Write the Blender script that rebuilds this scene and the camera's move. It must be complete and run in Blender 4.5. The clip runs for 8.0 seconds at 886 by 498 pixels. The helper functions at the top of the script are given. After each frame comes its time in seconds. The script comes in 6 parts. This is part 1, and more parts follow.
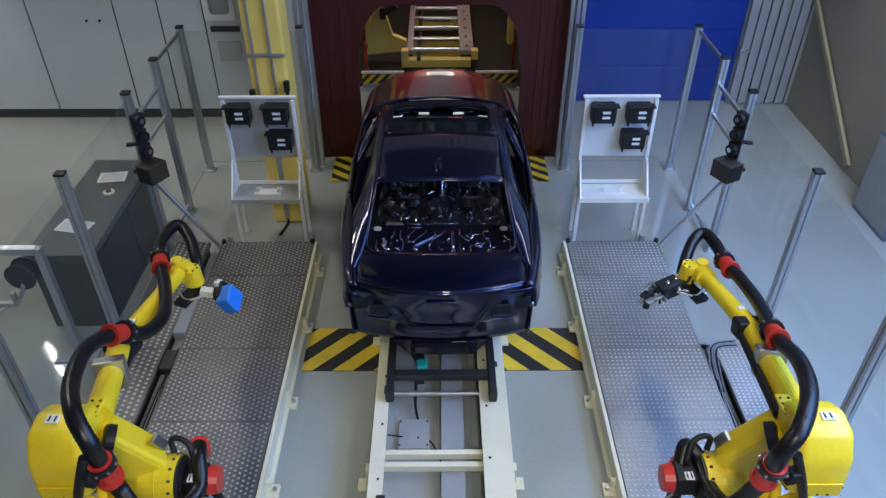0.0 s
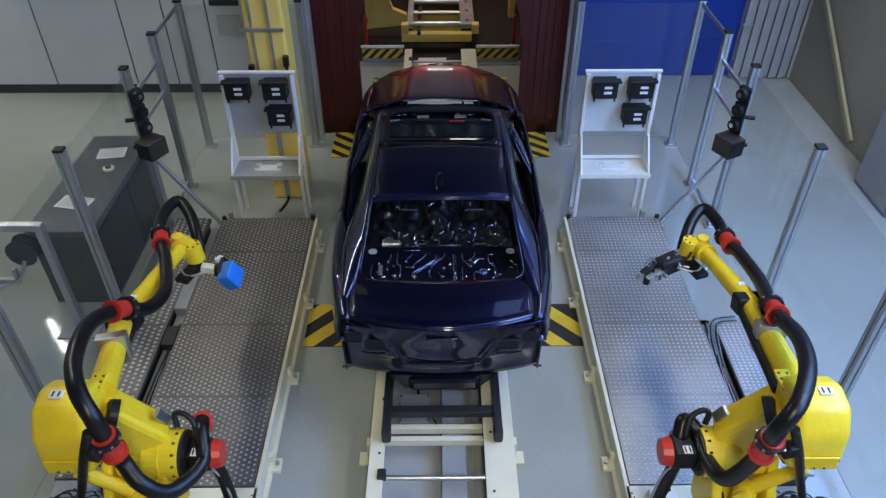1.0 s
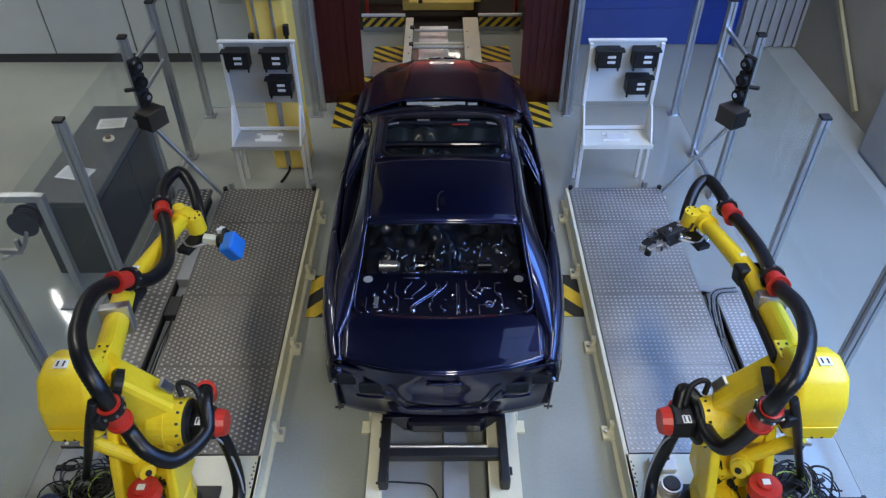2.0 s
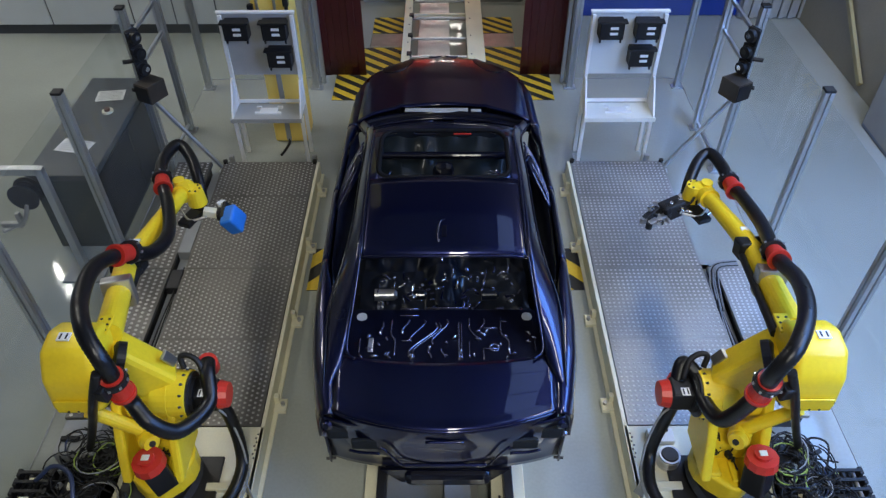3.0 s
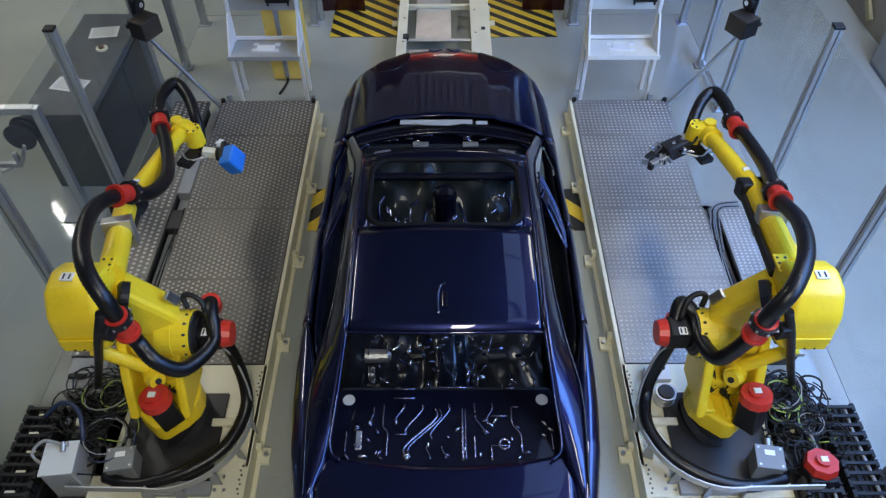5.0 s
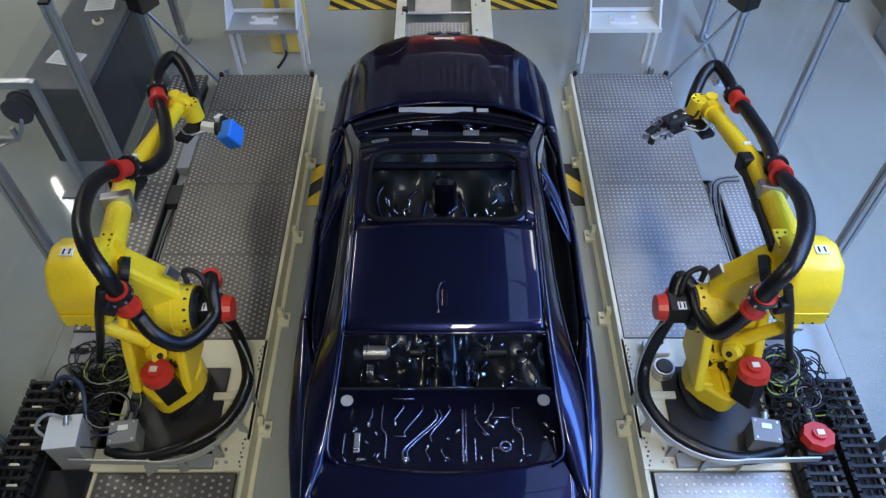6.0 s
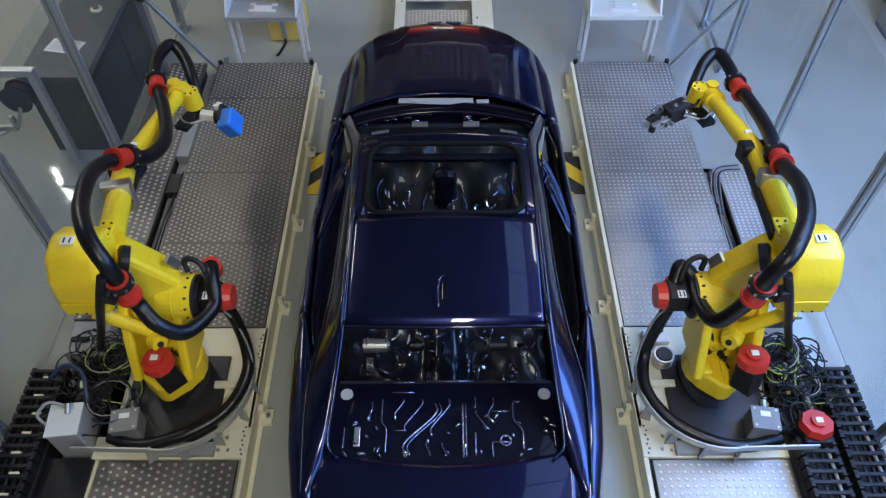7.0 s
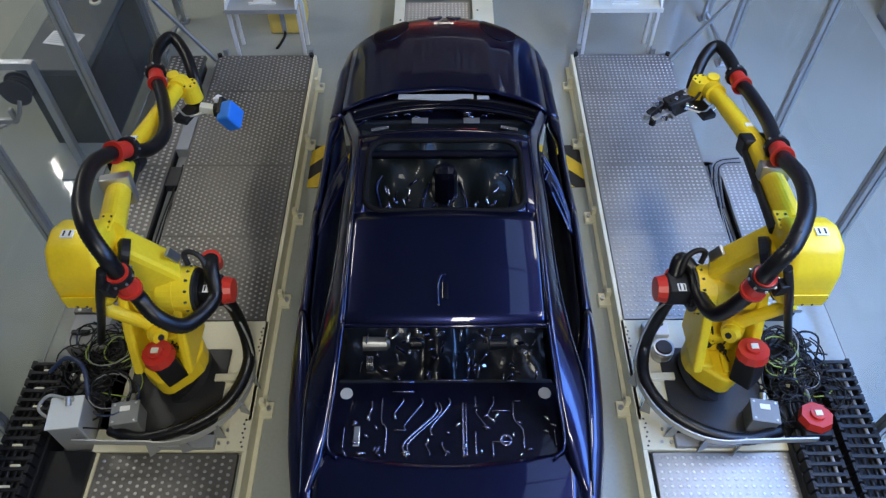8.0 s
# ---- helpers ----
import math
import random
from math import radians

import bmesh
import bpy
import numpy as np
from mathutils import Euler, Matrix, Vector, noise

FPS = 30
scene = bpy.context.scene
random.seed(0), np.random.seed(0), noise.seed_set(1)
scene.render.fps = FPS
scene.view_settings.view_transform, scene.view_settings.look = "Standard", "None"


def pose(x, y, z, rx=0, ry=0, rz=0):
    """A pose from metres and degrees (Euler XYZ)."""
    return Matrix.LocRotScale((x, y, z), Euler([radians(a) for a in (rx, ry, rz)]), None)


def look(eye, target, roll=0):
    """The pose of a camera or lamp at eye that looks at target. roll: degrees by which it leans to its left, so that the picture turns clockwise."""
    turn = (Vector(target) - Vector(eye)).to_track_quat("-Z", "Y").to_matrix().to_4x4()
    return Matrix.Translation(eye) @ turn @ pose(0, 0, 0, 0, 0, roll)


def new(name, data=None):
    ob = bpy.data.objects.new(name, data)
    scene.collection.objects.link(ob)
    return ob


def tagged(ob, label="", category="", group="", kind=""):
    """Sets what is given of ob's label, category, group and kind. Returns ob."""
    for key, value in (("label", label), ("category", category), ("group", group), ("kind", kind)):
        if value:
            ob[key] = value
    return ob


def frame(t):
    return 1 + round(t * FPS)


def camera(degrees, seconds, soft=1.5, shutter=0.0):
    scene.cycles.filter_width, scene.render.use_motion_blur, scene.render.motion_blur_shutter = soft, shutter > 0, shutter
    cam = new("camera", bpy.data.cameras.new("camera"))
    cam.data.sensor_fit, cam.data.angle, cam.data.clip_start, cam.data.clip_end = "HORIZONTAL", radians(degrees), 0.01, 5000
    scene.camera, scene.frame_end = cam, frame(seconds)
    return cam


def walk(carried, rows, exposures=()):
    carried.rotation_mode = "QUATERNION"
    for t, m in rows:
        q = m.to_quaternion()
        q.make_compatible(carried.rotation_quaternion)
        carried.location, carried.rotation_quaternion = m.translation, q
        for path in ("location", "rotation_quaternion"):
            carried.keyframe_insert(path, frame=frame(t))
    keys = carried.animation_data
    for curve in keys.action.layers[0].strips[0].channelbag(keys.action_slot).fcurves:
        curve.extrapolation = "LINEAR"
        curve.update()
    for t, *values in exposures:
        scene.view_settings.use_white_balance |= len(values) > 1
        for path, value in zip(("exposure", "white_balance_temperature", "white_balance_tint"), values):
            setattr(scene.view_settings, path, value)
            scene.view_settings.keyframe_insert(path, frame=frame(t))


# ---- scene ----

# ---- camera: a slow tilt from a fixed stand ----
EYE = (0.0, 0.0, 5.2)
TILT = [(0.0, 53.166, 0.03, -0.288), (0.5, 52.173, 0.084, -0.308), (1.0, 51.274, 0.087, -0.278), (1.5, 50.133, 0.118, -0.212),
        (3.0, 46.879, 0.149, -0.086), (3.5, 45.878, 0.153, -0.043), (4.0, 44.742, 0.162, -0.049), (4.5, 43.401, 0.172, -0.047),
        (6.0, 40.198, 0.17, -0.074), (6.5, 39.495, 0.187, -0.101), (7.0, 39.294, 0.191, -0.091), (7.5, 39.102, 0.192, -0.085),
        (8.0, 38.759, 0.192, -0.08)]
cam = camera(62.97, 8.0, soft=1.35)
walk(cam, [(t, pose(*EYE, rx, ry, rz)) for t, rx, ry, rz in TILT])

# ---- light ----
world = bpy.data.worlds.new("hall_dusk")
scene.world = world
world.use_nodes = True
wn = world.node_tree.nodes
sky = wn.new("ShaderNodeTexSky")
sky.sky_type, sky.sun_disc = "NISHITA", False
sky.sun_elevation, sky.sun_rotation = radians(28), radians(120)
world.node_tree.links.new(sky.outputs[0], wn["Background"].inputs[0])
wn["Background"].inputs[1].default_value = 0.1


def area_lamp(name, at, target, sx, sy, watts, colour):
    data = bpy.data.lights.new(name, "AREA")
    data.shape, data.size, data.size_y, data.energy, data.color = "RECTANGLE", sx, sy, watts, colour
    ob = new(name, data)
    ob.matrix_world = look(at, target)
    return ob


LAMP_ROWS = [(-5.9, 8.6, 250), (0.6, -2.6, 340), (4.4, 3.0, 190), (4.2, 8.8, 115)]
for lx, ly, watts in LAMP_ROWS:
    area_lamp("tube_light", (lx, ly, 7.45), (lx, ly, 0), 0.7, 4.0, watts, (1.0, 0.98, 0.88))
area_lamp("window_light", (5.74, 2.6, 4.35), (3.0, 2.8, 0.0), 8.2, 3.4, 1080, (0.14, 0.36, 1.0))
area_lamp("tunnel_light", (0.0, 12.6, 4.3), (0.0, 12.4, 0), 1.6, 0.6, 42, (1.0, 1.0, 0.96))
# Added lamp, hidden from view: brightens the red curtain mirrored in the bonnet.
area_lamp("hidden_curtain_uplight", (0.0, 14.55, 0.9), (0.0, 15.4, 2.1), 2.8, 0.12, 46, (1.0, 0.84, 0.66))


# ---- materials ----
def material(name, colour, rough=0.5, metal=0.0, vary=0.12, scale=6.0, fine=90.0, bump=0.04, coat=0.0, stretch=None, ior=1.5):
    m = bpy.data.materials.new(name)
    m.use_nodes = True
    nodes, links = m.node_tree.nodes, m.node_tree.links
    b = nodes["Principled BSDF"]
    tc = nodes.new("ShaderNodeTexCoord")
    src = tc.outputs["Object"]
    if stretch:
        mp = nodes.new("ShaderNodeMapping")
        mp.inputs["Scale"].default_value = stretch
        links.new(src, mp.inputs[0])
        src = mp.outputs[0]
    big, small = nodes.new("ShaderNodeTexNoise"), nodes.new("ShaderNodeTexNoise")
    for n, s in ((big, scale), (small, fine)):
        n.inputs["Scale"].default_value, n.inputs["Detail"].default_value = s, 4.0
        links.new(src, n.inputs["Vector"])
    mix = nodes.new("ShaderNodeMix")
    mix.data_type = "FLOAT"
    mix.inputs[0].default_value = 0.35
    links.new(big.outputs[0], mix.inputs[2])
    links.new(small.outputs[0], mix.inputs[3])
    ramp = nodes.new("ShaderNodeValToRGB")
    ramp.color_ramp.elements[0].position, ramp.color_ramp.elements[1].position = 0.3, 0.7
    ramp.color_ramp.elements[0].color = (*[c * (1 - vary) for c in colour], 1)
    ramp.color_ramp.elements[1].color = (*[min(1, c * (1 + vary)) for c in colour], 1)
    links.new(mix.outputs[0], ramp.inputs[0])
    links.new(ramp.outputs[0], b.inputs["Base Color"])
    rr = nodes.new("ShaderNodeMapRange")
    rr.inputs[3].default_value, rr.inputs[4].default_value = max(0.02, rough * 0.8), min(1.0, rough * 1.2)
    links.new(big.outputs[0], rr.inputs[0])
    links.new(rr.outputs[0], b.inputs["Roughness"])
    b.inputs["Metallic"].default_value, b.inputs["IOR"].default_value = metal, ior
    b.inputs["Coat Weight"].default_value, b.inputs["Coat Roughness"].default_value = coat, 0.04
    if bump:
        bp = nodes.new("ShaderNodeBump")
        bp.inputs["Strength"].default_value, bp.inputs["Distance"].default_value = bump, 0.01
        links.new(small.outputs[0], bp.inputs["Height"])
        links.new(bp.outputs[0], b.inputs["Normal"])
    return m


def glowing(name, colour, strength):
    m = bpy.data.materials.new(name)
    m.use_nodes = True
    b = m.node_tree.nodes["Principled BSDF"]
    b.inputs["Base Color"].default_value = (*[0.5 * c for c in colour], 1)
    b.inputs["Emission Color"].default_value, b.inputs["Emission Strength"].default_value = (*colour, 1), strength
    return m


def clear_sheet(name, tint, haze):
    m = bpy.data.materials.new(name)
    m.use_nodes = True
    nodes, links = m.node_tree.nodes, m.node_tree.links
    for n in list(nodes):
        if n.type == "BSDF_PRINCIPLED":
            nodes.remove(n)
    out = [n for n in nodes if n.type == "OUTPUT_MATERIAL"][0]
    clear, milk, gloss = nodes.new("ShaderNodeBsdfTransparent"), nodes.new("ShaderNodeBsdfDiffuse"), nodes.new("ShaderNodeBsdfGlossy")
    clear.inputs[0].default_value = (*tint, 1)
    milk.inputs[0].default_value = (0.7, 0.75, 0.75, 1)
    gloss.inputs["Roughness"].default_value = 0.06
    a, f, g = nodes.new("ShaderNodeMixShader"), nodes.new("ShaderNodeLayerWeight"), nodes.new("ShaderNodeMixShader")
    f.inputs[0].default_value = 0.5
    sharp = nodes.new("ShaderNodeMath")
    sharp.operation, sharp.inputs[1].default_value = "POWER", 3.5
    scaled = nodes.new("ShaderNodeMath")
    scaled.operation, scaled.inputs[1].default_value, scaled.inputs[2].default_value = "MULTIPLY_ADD", 0.16, 0.02
    links.new(f.outputs["Facing"], sharp.inputs[0])
    links.new(sharp.outputs[0], scaled.inputs[0])
    noise_a = nodes.new("ShaderNodeTexNoise")
    noise_a.inputs["Scale"].default_value = 2.5
    rng = nodes.new("ShaderNodeMapRange")
    rng.inputs[3].default_value, rng.inputs[4].default_value = haze * 0.6, haze * 1.5
    links.new(noise_a.outputs[0], rng.inputs[0])
    links.new(rng.outputs[0], a.inputs[0])
    links.new(clear.outputs[0], a.inputs[1])
    links.new(milk.outputs[0], a.inputs[2])
    links.new(scaled.outputs[0], g.inputs[0])
    links.new(a.outputs[0], g.inputs[1])
    links.new(gloss.outputs[0], g.inputs[2])
    links.new(g.outputs[0], out.inputs[0])
    return m


FLOOR = material("epoxy_floor", (0.35, 0.37, 0.335), 0.045, 0, 0.1, 0.9, 40, 0.015)
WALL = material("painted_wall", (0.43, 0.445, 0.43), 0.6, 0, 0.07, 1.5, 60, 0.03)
WALL_DARK = material("dark_grey_wall", (0.19, 0.19, 0.18), 0.7, 0, 0.12, 1.2, 50, 0.04)
CEIL = material("dark_ceiling", (0.36, 0.37, 0.39), 0.7, 0, 0.2, 0.8, 30, 0.04)
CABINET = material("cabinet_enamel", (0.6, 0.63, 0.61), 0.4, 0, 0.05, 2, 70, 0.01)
PLINTH = material("plinth_black", (0.05, 0.055, 0.06), 0.5, 0, 0.2, 4, 60, 0.03)
CURTAIN = material("maroon_vinyl", (0.055, 0.0065, 0.007), 0.38, 0, 0.2, 2, 50, 0.03)
BLUE = material("blue_vinyl", (0.006, 0.042, 0.31), 0.35, 0, 0.15, 1.6, 40, 0.02)
ALU = material("aluminium_profile", (0.55, 0.57, 0.59), 0.34, 0.85, 0.1, 5, 120, 0.03)
STEEL = material("brushed_steel", (0.5, 0.5, 0.5), 0.36, 0.9, 0.15, 7, 120, 0.05)
# Lighter copy of one tread metal: the right side's sheen is in the colour.
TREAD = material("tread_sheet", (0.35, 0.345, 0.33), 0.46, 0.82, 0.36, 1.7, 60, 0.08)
# Darker left copies mix dirt with the dimmer light of that side.
TREAD_DIM_DIRTY = material("dim_dirty_tread_sheet", (0.185, 0.175, 0.16), 0.52, 0.65, 0.42, 1.5, 60, 0.08)
STUD_DIM_SCUFFED = material("dim_scuffed_stud", (0.5, 0.49, 0.46), 0.42, 0.7, 0.35, 2.0, 60, 0.03)
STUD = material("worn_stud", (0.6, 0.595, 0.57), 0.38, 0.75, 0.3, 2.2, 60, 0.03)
CREAM = material("cream_enamel", (0.75, 0.71, 0.52), 0.42, 0, 0.1, 3, 70, 0.03)
YELLOW = material("robot_yellow", (0.93, 0.66, 0.022), 0.38, 0, 0.1, 3, 40, 0.03, 0.2)
OCHRE = material("column_yellow", (0.86, 0.63, 0.15), 0.4, 0, 0.08, 3, 70, 0.02)
BLACK = material("black_plastic", (0.011, 0.011, 0.012), 0.45, 0, 0.3, 8, 90, 0.05, 0.0, None, 1.38)
HOSE = material("black_hose_sleeve", (0.007, 0.007, 0.008), 0.3, 0, 0.4, 14, 110, 0.16, 0.0, None, 1.45)
RED = material("red_plastic", (0.56, 0.032, 0.018), 0.38, 0, 0.15, 6, 90, 0.03)
WARN_Y = material("warning_yellow", (0.72, 0.5, 0.04), 0.45, 0, 0.18, 5, 60, 0.03)
WARN_K = material("warning_black", (0.02, 0.02, 0.02), 0.5, 0, 0.3, 5, 60, 0.03)
WHITE = material("white_plate", (0.78, 0.78, 0.75), 0.45, 0, 0.06, 4, 90, 0.02)
GREY = material("grey_enamel", (0.3, 0.31, 0.31), 0.45, 0, 0.1, 4, 90, 0.03)
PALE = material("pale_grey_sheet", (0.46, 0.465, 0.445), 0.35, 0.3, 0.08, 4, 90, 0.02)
DARK = material("dark_steel", (0.035, 0.035, 0.037), 0.45, 0.4, 0.3, 4, 80, 0.05)
BENCH = material("dark_bench_top", (0.075, 0.08, 0.08), 0.4, 0, 0.15, 3, 70, 0.03)
BLOCK = material("blue_foam_block", (0.02, 0.2, 0.72), 0.5, 0, 0.1, 10, 120, 0.05)
TEAL = material("teal_plastic", (0.02, 0.4, 0.36), 0.45, 0, 0.1, 8, 90, 0.02)
PAINT = material("deep_blue_paint", (0.0035, 0.006, 0.042), 0.3, 0.85, 0.1, 3, 40, 0.0, 1.0)
SEAM = material("sealed_blue_primer", (0.0025, 0.003, 0.009), 0.35, 0.0, 0.35, 9, 60, 0.1, 0.5, None, 1.2)
MATT = material("matt_floor_sealer", (0.017, 0.02, 0.025), 0.8, 0.0, 0.35, 9, 60, 0.1, 0.0, None, 1.2)
TRIM = material("grey_green_sealer", (0.008, 0.012, 0.014), 0.42, 0.0, 0.35, 6, 60, 0.1, 0.15, None, 1.22)
# Lighter than the body paint: highlights on the pressings are in this colour.
BEAD = material("highlit_blue_bead", (0.2, 0.2, 0.3), 0.16, 0.85, 0.2, 20, 90, 0.03, 0.5)
# Bright metal; inside the car it also serves for painted-in glints.
GLINT = material("bright_metal_glint", (0.72, 0.73, 0.78), 0.2, 0.9, 0.1, 20, 90, 0.03)
GLASS = clear_sheet("safety_sheet", (0.94, 0.95, 0.945), 0.012)
TUNNEL_GLOW = glowing("tunnel_lamp_tube", (1.0, 0.97, 0.9), 11.0)
WALL_GLOW = glowing("wall_lamp_tube", (1.0, 0.98, 0.92), 60.0)
SKY_GLOW = glowing("skylight_daylight", (0.36, 0.52, 1.0), 1.5)
PAN = material("glossy_sealed_pan", (0.005, 0.007, 0.012), 0.3, 0.0, 0.3, 7, 50, 0.05, 0.45, None, 1.35)
WINDOW_GLOW = glowing("window_daylight", (0.45, 0.65, 1.0), 0.8)


# ---- mesh helpers ----
def smooth(bm, on=True):
    for f in bm.faces:
        f.smooth = on


def box(bm, c, s, m=None, bevel=0.0):
    tmp = bmesh.ops.create_cube(bm, size=1.0)["verts"]
    for v in tmp:
        v.co = Vector((v.co.x * s[0], v.co.y * s[1], v.co.z * s[2]))
    if bevel:
        edges = list({e for v in tmp for e in v.link_edges})
        got = bmesh.ops.bevel(bm, geom=edges, offset=bevel, segments=2, affect="EDGES", profile=0.5)
        tmp = list({v for f in got["faces"] for v in f.verts} | {v for v in tmp if v.is_valid})
    t = Matrix.Translation(c) @ (m or Matrix())
    for v in tmp:
        v.co = t @ v.co
    return bm


def axis_matrix(p, q):
    p, q = Vector(p), Vector(q)
    return Matrix.Translation((p + q) / 2) @ (q - p).to_track_quat("Z", "Y").to_matrix().to_4x4()


def rod(bm, p, q, r, r2=None, n=16):
    length = (Vector(q) - Vector(p)).length
    bmesh.ops.create_cone(bm, cap_ends=True, segments=n, radius1=r, radius2=r if r2 is None else r2, depth=length, matrix=axis_matrix(p, q))
    return bm


def beam(bm, p, q, w, h, roll=0.0, bevel=0.0):
    length = (Vector(q) - Vector(p)).length
    m = axis_matrix(p, q) @ pose(0, 0, 0, 0, 0, roll)
    return box(bm, m.translation, (w, h, length), m.to_3x3().to_4x4(), bevel)


def spline(points, steps=8):
    pts = [Vector(p) for p in points]
    pts = [2 * pts[0] - pts[1]] + pts + [2 * pts[-1] - pts[-2]]
    out = []
    for i in range(1, len(pts) - 2):
        a, b, c, d = pts[i - 1:i + 3]
        for k in range(steps):
            t = k / steps
            out.append(0.5 * ((2 * b) + (c - a) * t + (2 * a - 5 * b + 4 * c - d) * t * t + (3 * b - a - 3 * c + d) * t ** 3))
    out.append(pts[-2])
    return out


def tube(bm, path, r, n=12, ribs=0.0):
    rings, up = [], Vector((0.13, 0.21, 0.97))
    for i, p in enumerate(path):
        d = (path[min(i + 1, len(path) - 1)] - path[max(i - 1, 0)]).normalized()
        side = d.cross(up)
        if side.length < 1e-4:
            side = d.cross(Vector((1, 0, 0)))
        side.normalize()
        up = side.cross(d).normalized()
        rr = r * (1 + (ribs if i % 2 else -ribs))
        rings.append([bm.verts.new(p + rr * (math.cos(a) * side + math.sin(a) * up)) for a in (2 * math.pi * k / n for k in range(n))])
    for a, b in zip(rings, rings[1:]):
        for k in range(n):
            bm.faces.new((a[k], a[(k + 1) % n], b[(k + 1) % n], b[k])).smooth = True
    bm.faces.new(rings[0][::-1])
    bm.faces.new(rings[-1])
    return bm


def prism(bm, outline, depth, m):
    """A flat outline in local x, y, thickened along local z from 0 to depth."""
    lo = [bm.verts.new(m @ Vector((x, y, 0))) for x, y in outline]
    hi = [bm.verts.new(m @ Vector((x, y, depth))) for x, y in outline]
    n = len(outline)
    bm.faces.new(lo[::-1])
    bm.faces.new(hi)
    for i in range(n):
        bm.faces.new((lo[i], lo[(i + 1) % n], hi[(i + 1) % n], hi[i]))
    return bm


def sheet(bm, fn, nu, nv):
    g = [[bm.verts.new(fn(i / nu, j / nv)) for j in range(nv + 1)] for i in range(nu + 1)]
    for i in range(nu):
        for j in range(nv):
            bm.faces.new((g[i][j], g[i + 1][j], g[i + 1][j + 1], g[i][j + 1])).smooth = True
    return bm


def mesh_of(name, bm, mat):
    bmesh.ops.recalc_face_normals(bm, faces=bm.faces)
    me = bpy.data.meshes.new(name)
    bm.to_mesh(me)
    bm.free()
    me.materials.append(mat)
    return me


def part(name, bm, mat, parent=None, label=""):
    ob = new(name, mesh_of(name, bm, mat))
    if parent:
        ob.parent = parent
    if label:
        ob["label"] = label
    return ob


def thing(name, at, label, category, group="", kind=""):
    ob = new(name)
    ob.empty_display_size = 0.1
    ob.matrix_basis = at if isinstance(at, Matrix) else Matrix.Translation(at)
    return tagged(ob, label, category, group, kind)


def structure(name, bm, mat, label, category):
    return tagged(part(name, bm, mat), label, category, kind="structure")


def one_box(c, s, bevel=0.0):
    return box(bmesh.new(), c, s, None, bevel)


def thick(ob, t, off=-1.0):
    mod = ob.modifiers.new("thickness", "SOLIDIFY")
    mod.thickness, mod.offset = t, off
    return ob


# ---- hall ----
structure("floor", one_box((-1.0, 5.0, -0.1), (14.0, 22.0, 0.2)), FLOOR, "glossy grey-green epoxy factory floor", "floor")
structure("ceiling", one_box((-1.0, 5.0, 7.7), (14.4, 22.4, 0.2)), CEIL, "dark hall ceiling", "ceiling")
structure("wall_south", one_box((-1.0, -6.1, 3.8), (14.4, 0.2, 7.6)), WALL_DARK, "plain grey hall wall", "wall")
# Unseen wall, kept dark so the car's left flank reflects dark.
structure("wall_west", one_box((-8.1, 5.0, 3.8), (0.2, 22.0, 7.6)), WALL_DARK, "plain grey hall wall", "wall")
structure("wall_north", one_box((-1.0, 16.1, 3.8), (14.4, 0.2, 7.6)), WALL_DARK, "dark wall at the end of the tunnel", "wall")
bm = bmesh.new()
box(bm, (5.75, 5.0, 1.3), (0.2, 22.0, 2.6))
box(bm, (5.75, 5.0, 6.85), (0.2, 22.0, 1.5))
box(bm, (5.75, -3.8, 4.35), (0.2, 4.4, 3.5))
box(bm, (5.75, 13.3, 4.35), (0.2, 5.4, 3.5))
structure("wall_east", bm, material("side_wall_grey", (0.29, 0.265, 0.205), 0.7, 0, 0.12, 1.2, 50, 0.04), "grey side wall below a high window band", "wall")


# ---- far wall, cabinets and gate ----
def wall_cabinet(x, w):
    c = thing("wall_cabinet", (x, 10.45, 0), "pale grey enamelled tall cabinet on a black plinth along the wall", "cabinet", "cabinets along the wall")
    part("body", one_box((0, 0.3, 1.95), (w, 0.6, 3.62), 0.004), PLINTH, c)
    part("plinth", one_box((0, 0.31, 0.07), (w, 0.6, 0.14)), PLINTH, c, "black plinth")
    part("door", one_box((0, -0.012, 1.95), (w - 0.022, 0.022, 3.58), 0.004), CABINET, c)
    return c


cabinet_edges = (-8.0, -7.2, -5.95, -4.7, -4.06, -3.42, -2.8)
for e0, e1 in zip(cabinet_edges, cabinet_edges[1:]):
    cabinet = wall_cabinet((e0 + e1) / 2, e1 - e0)
    if e0 == -5.95:
        for dx in (0.2, 0.39):
            part("knob", rod(bmesh.new(), (dx, -0.05, 1.56), (dx, -0.02, 1.56), 0.016), BLACK, cabinet, "small black knob")
structure("wall_gate_left", one_box((-1.83, 9.16, 2.2), (0.34, 0.08, 4.4), 0.004), CABINET, "pale grey panel beside the gate", "wall")
# Out of view; dark so the car roof mirrors dark above the ribs.
structure("wall_upper", one_box((-0.2, 9.24, 5.62), (11.7, 0.06, 3.96)), material("plain_dark_sheet", (0.07, 0.065, 0.065), 0.6, 0, 0.2, 1.5, 50, 0.03), "dark sheet wall high above the gate", "wall")
bm = one_box((0, 9.235, 3.22), (3.3, 0.04, 0.83))
for k in range(-11, 12):
    box(bm, (0.145 * k, 9.19, 3.22), (0.07, 0.06, 0.8))
structure("wall_lintel", bm, material("brown_ribbed_sheet", (0.4, 0.34, 0.31), 0.5, 0, 0.15, 1.5, 50, 0.03), "brown-grey ribbed sheet wall above the gate", "wall")
structure("wall_far_left", one_box((-5.1, 11.2, 3.8), (6.2, 0.1, 7.6)), WALL, "pale wall behind the cabinets", "wall")

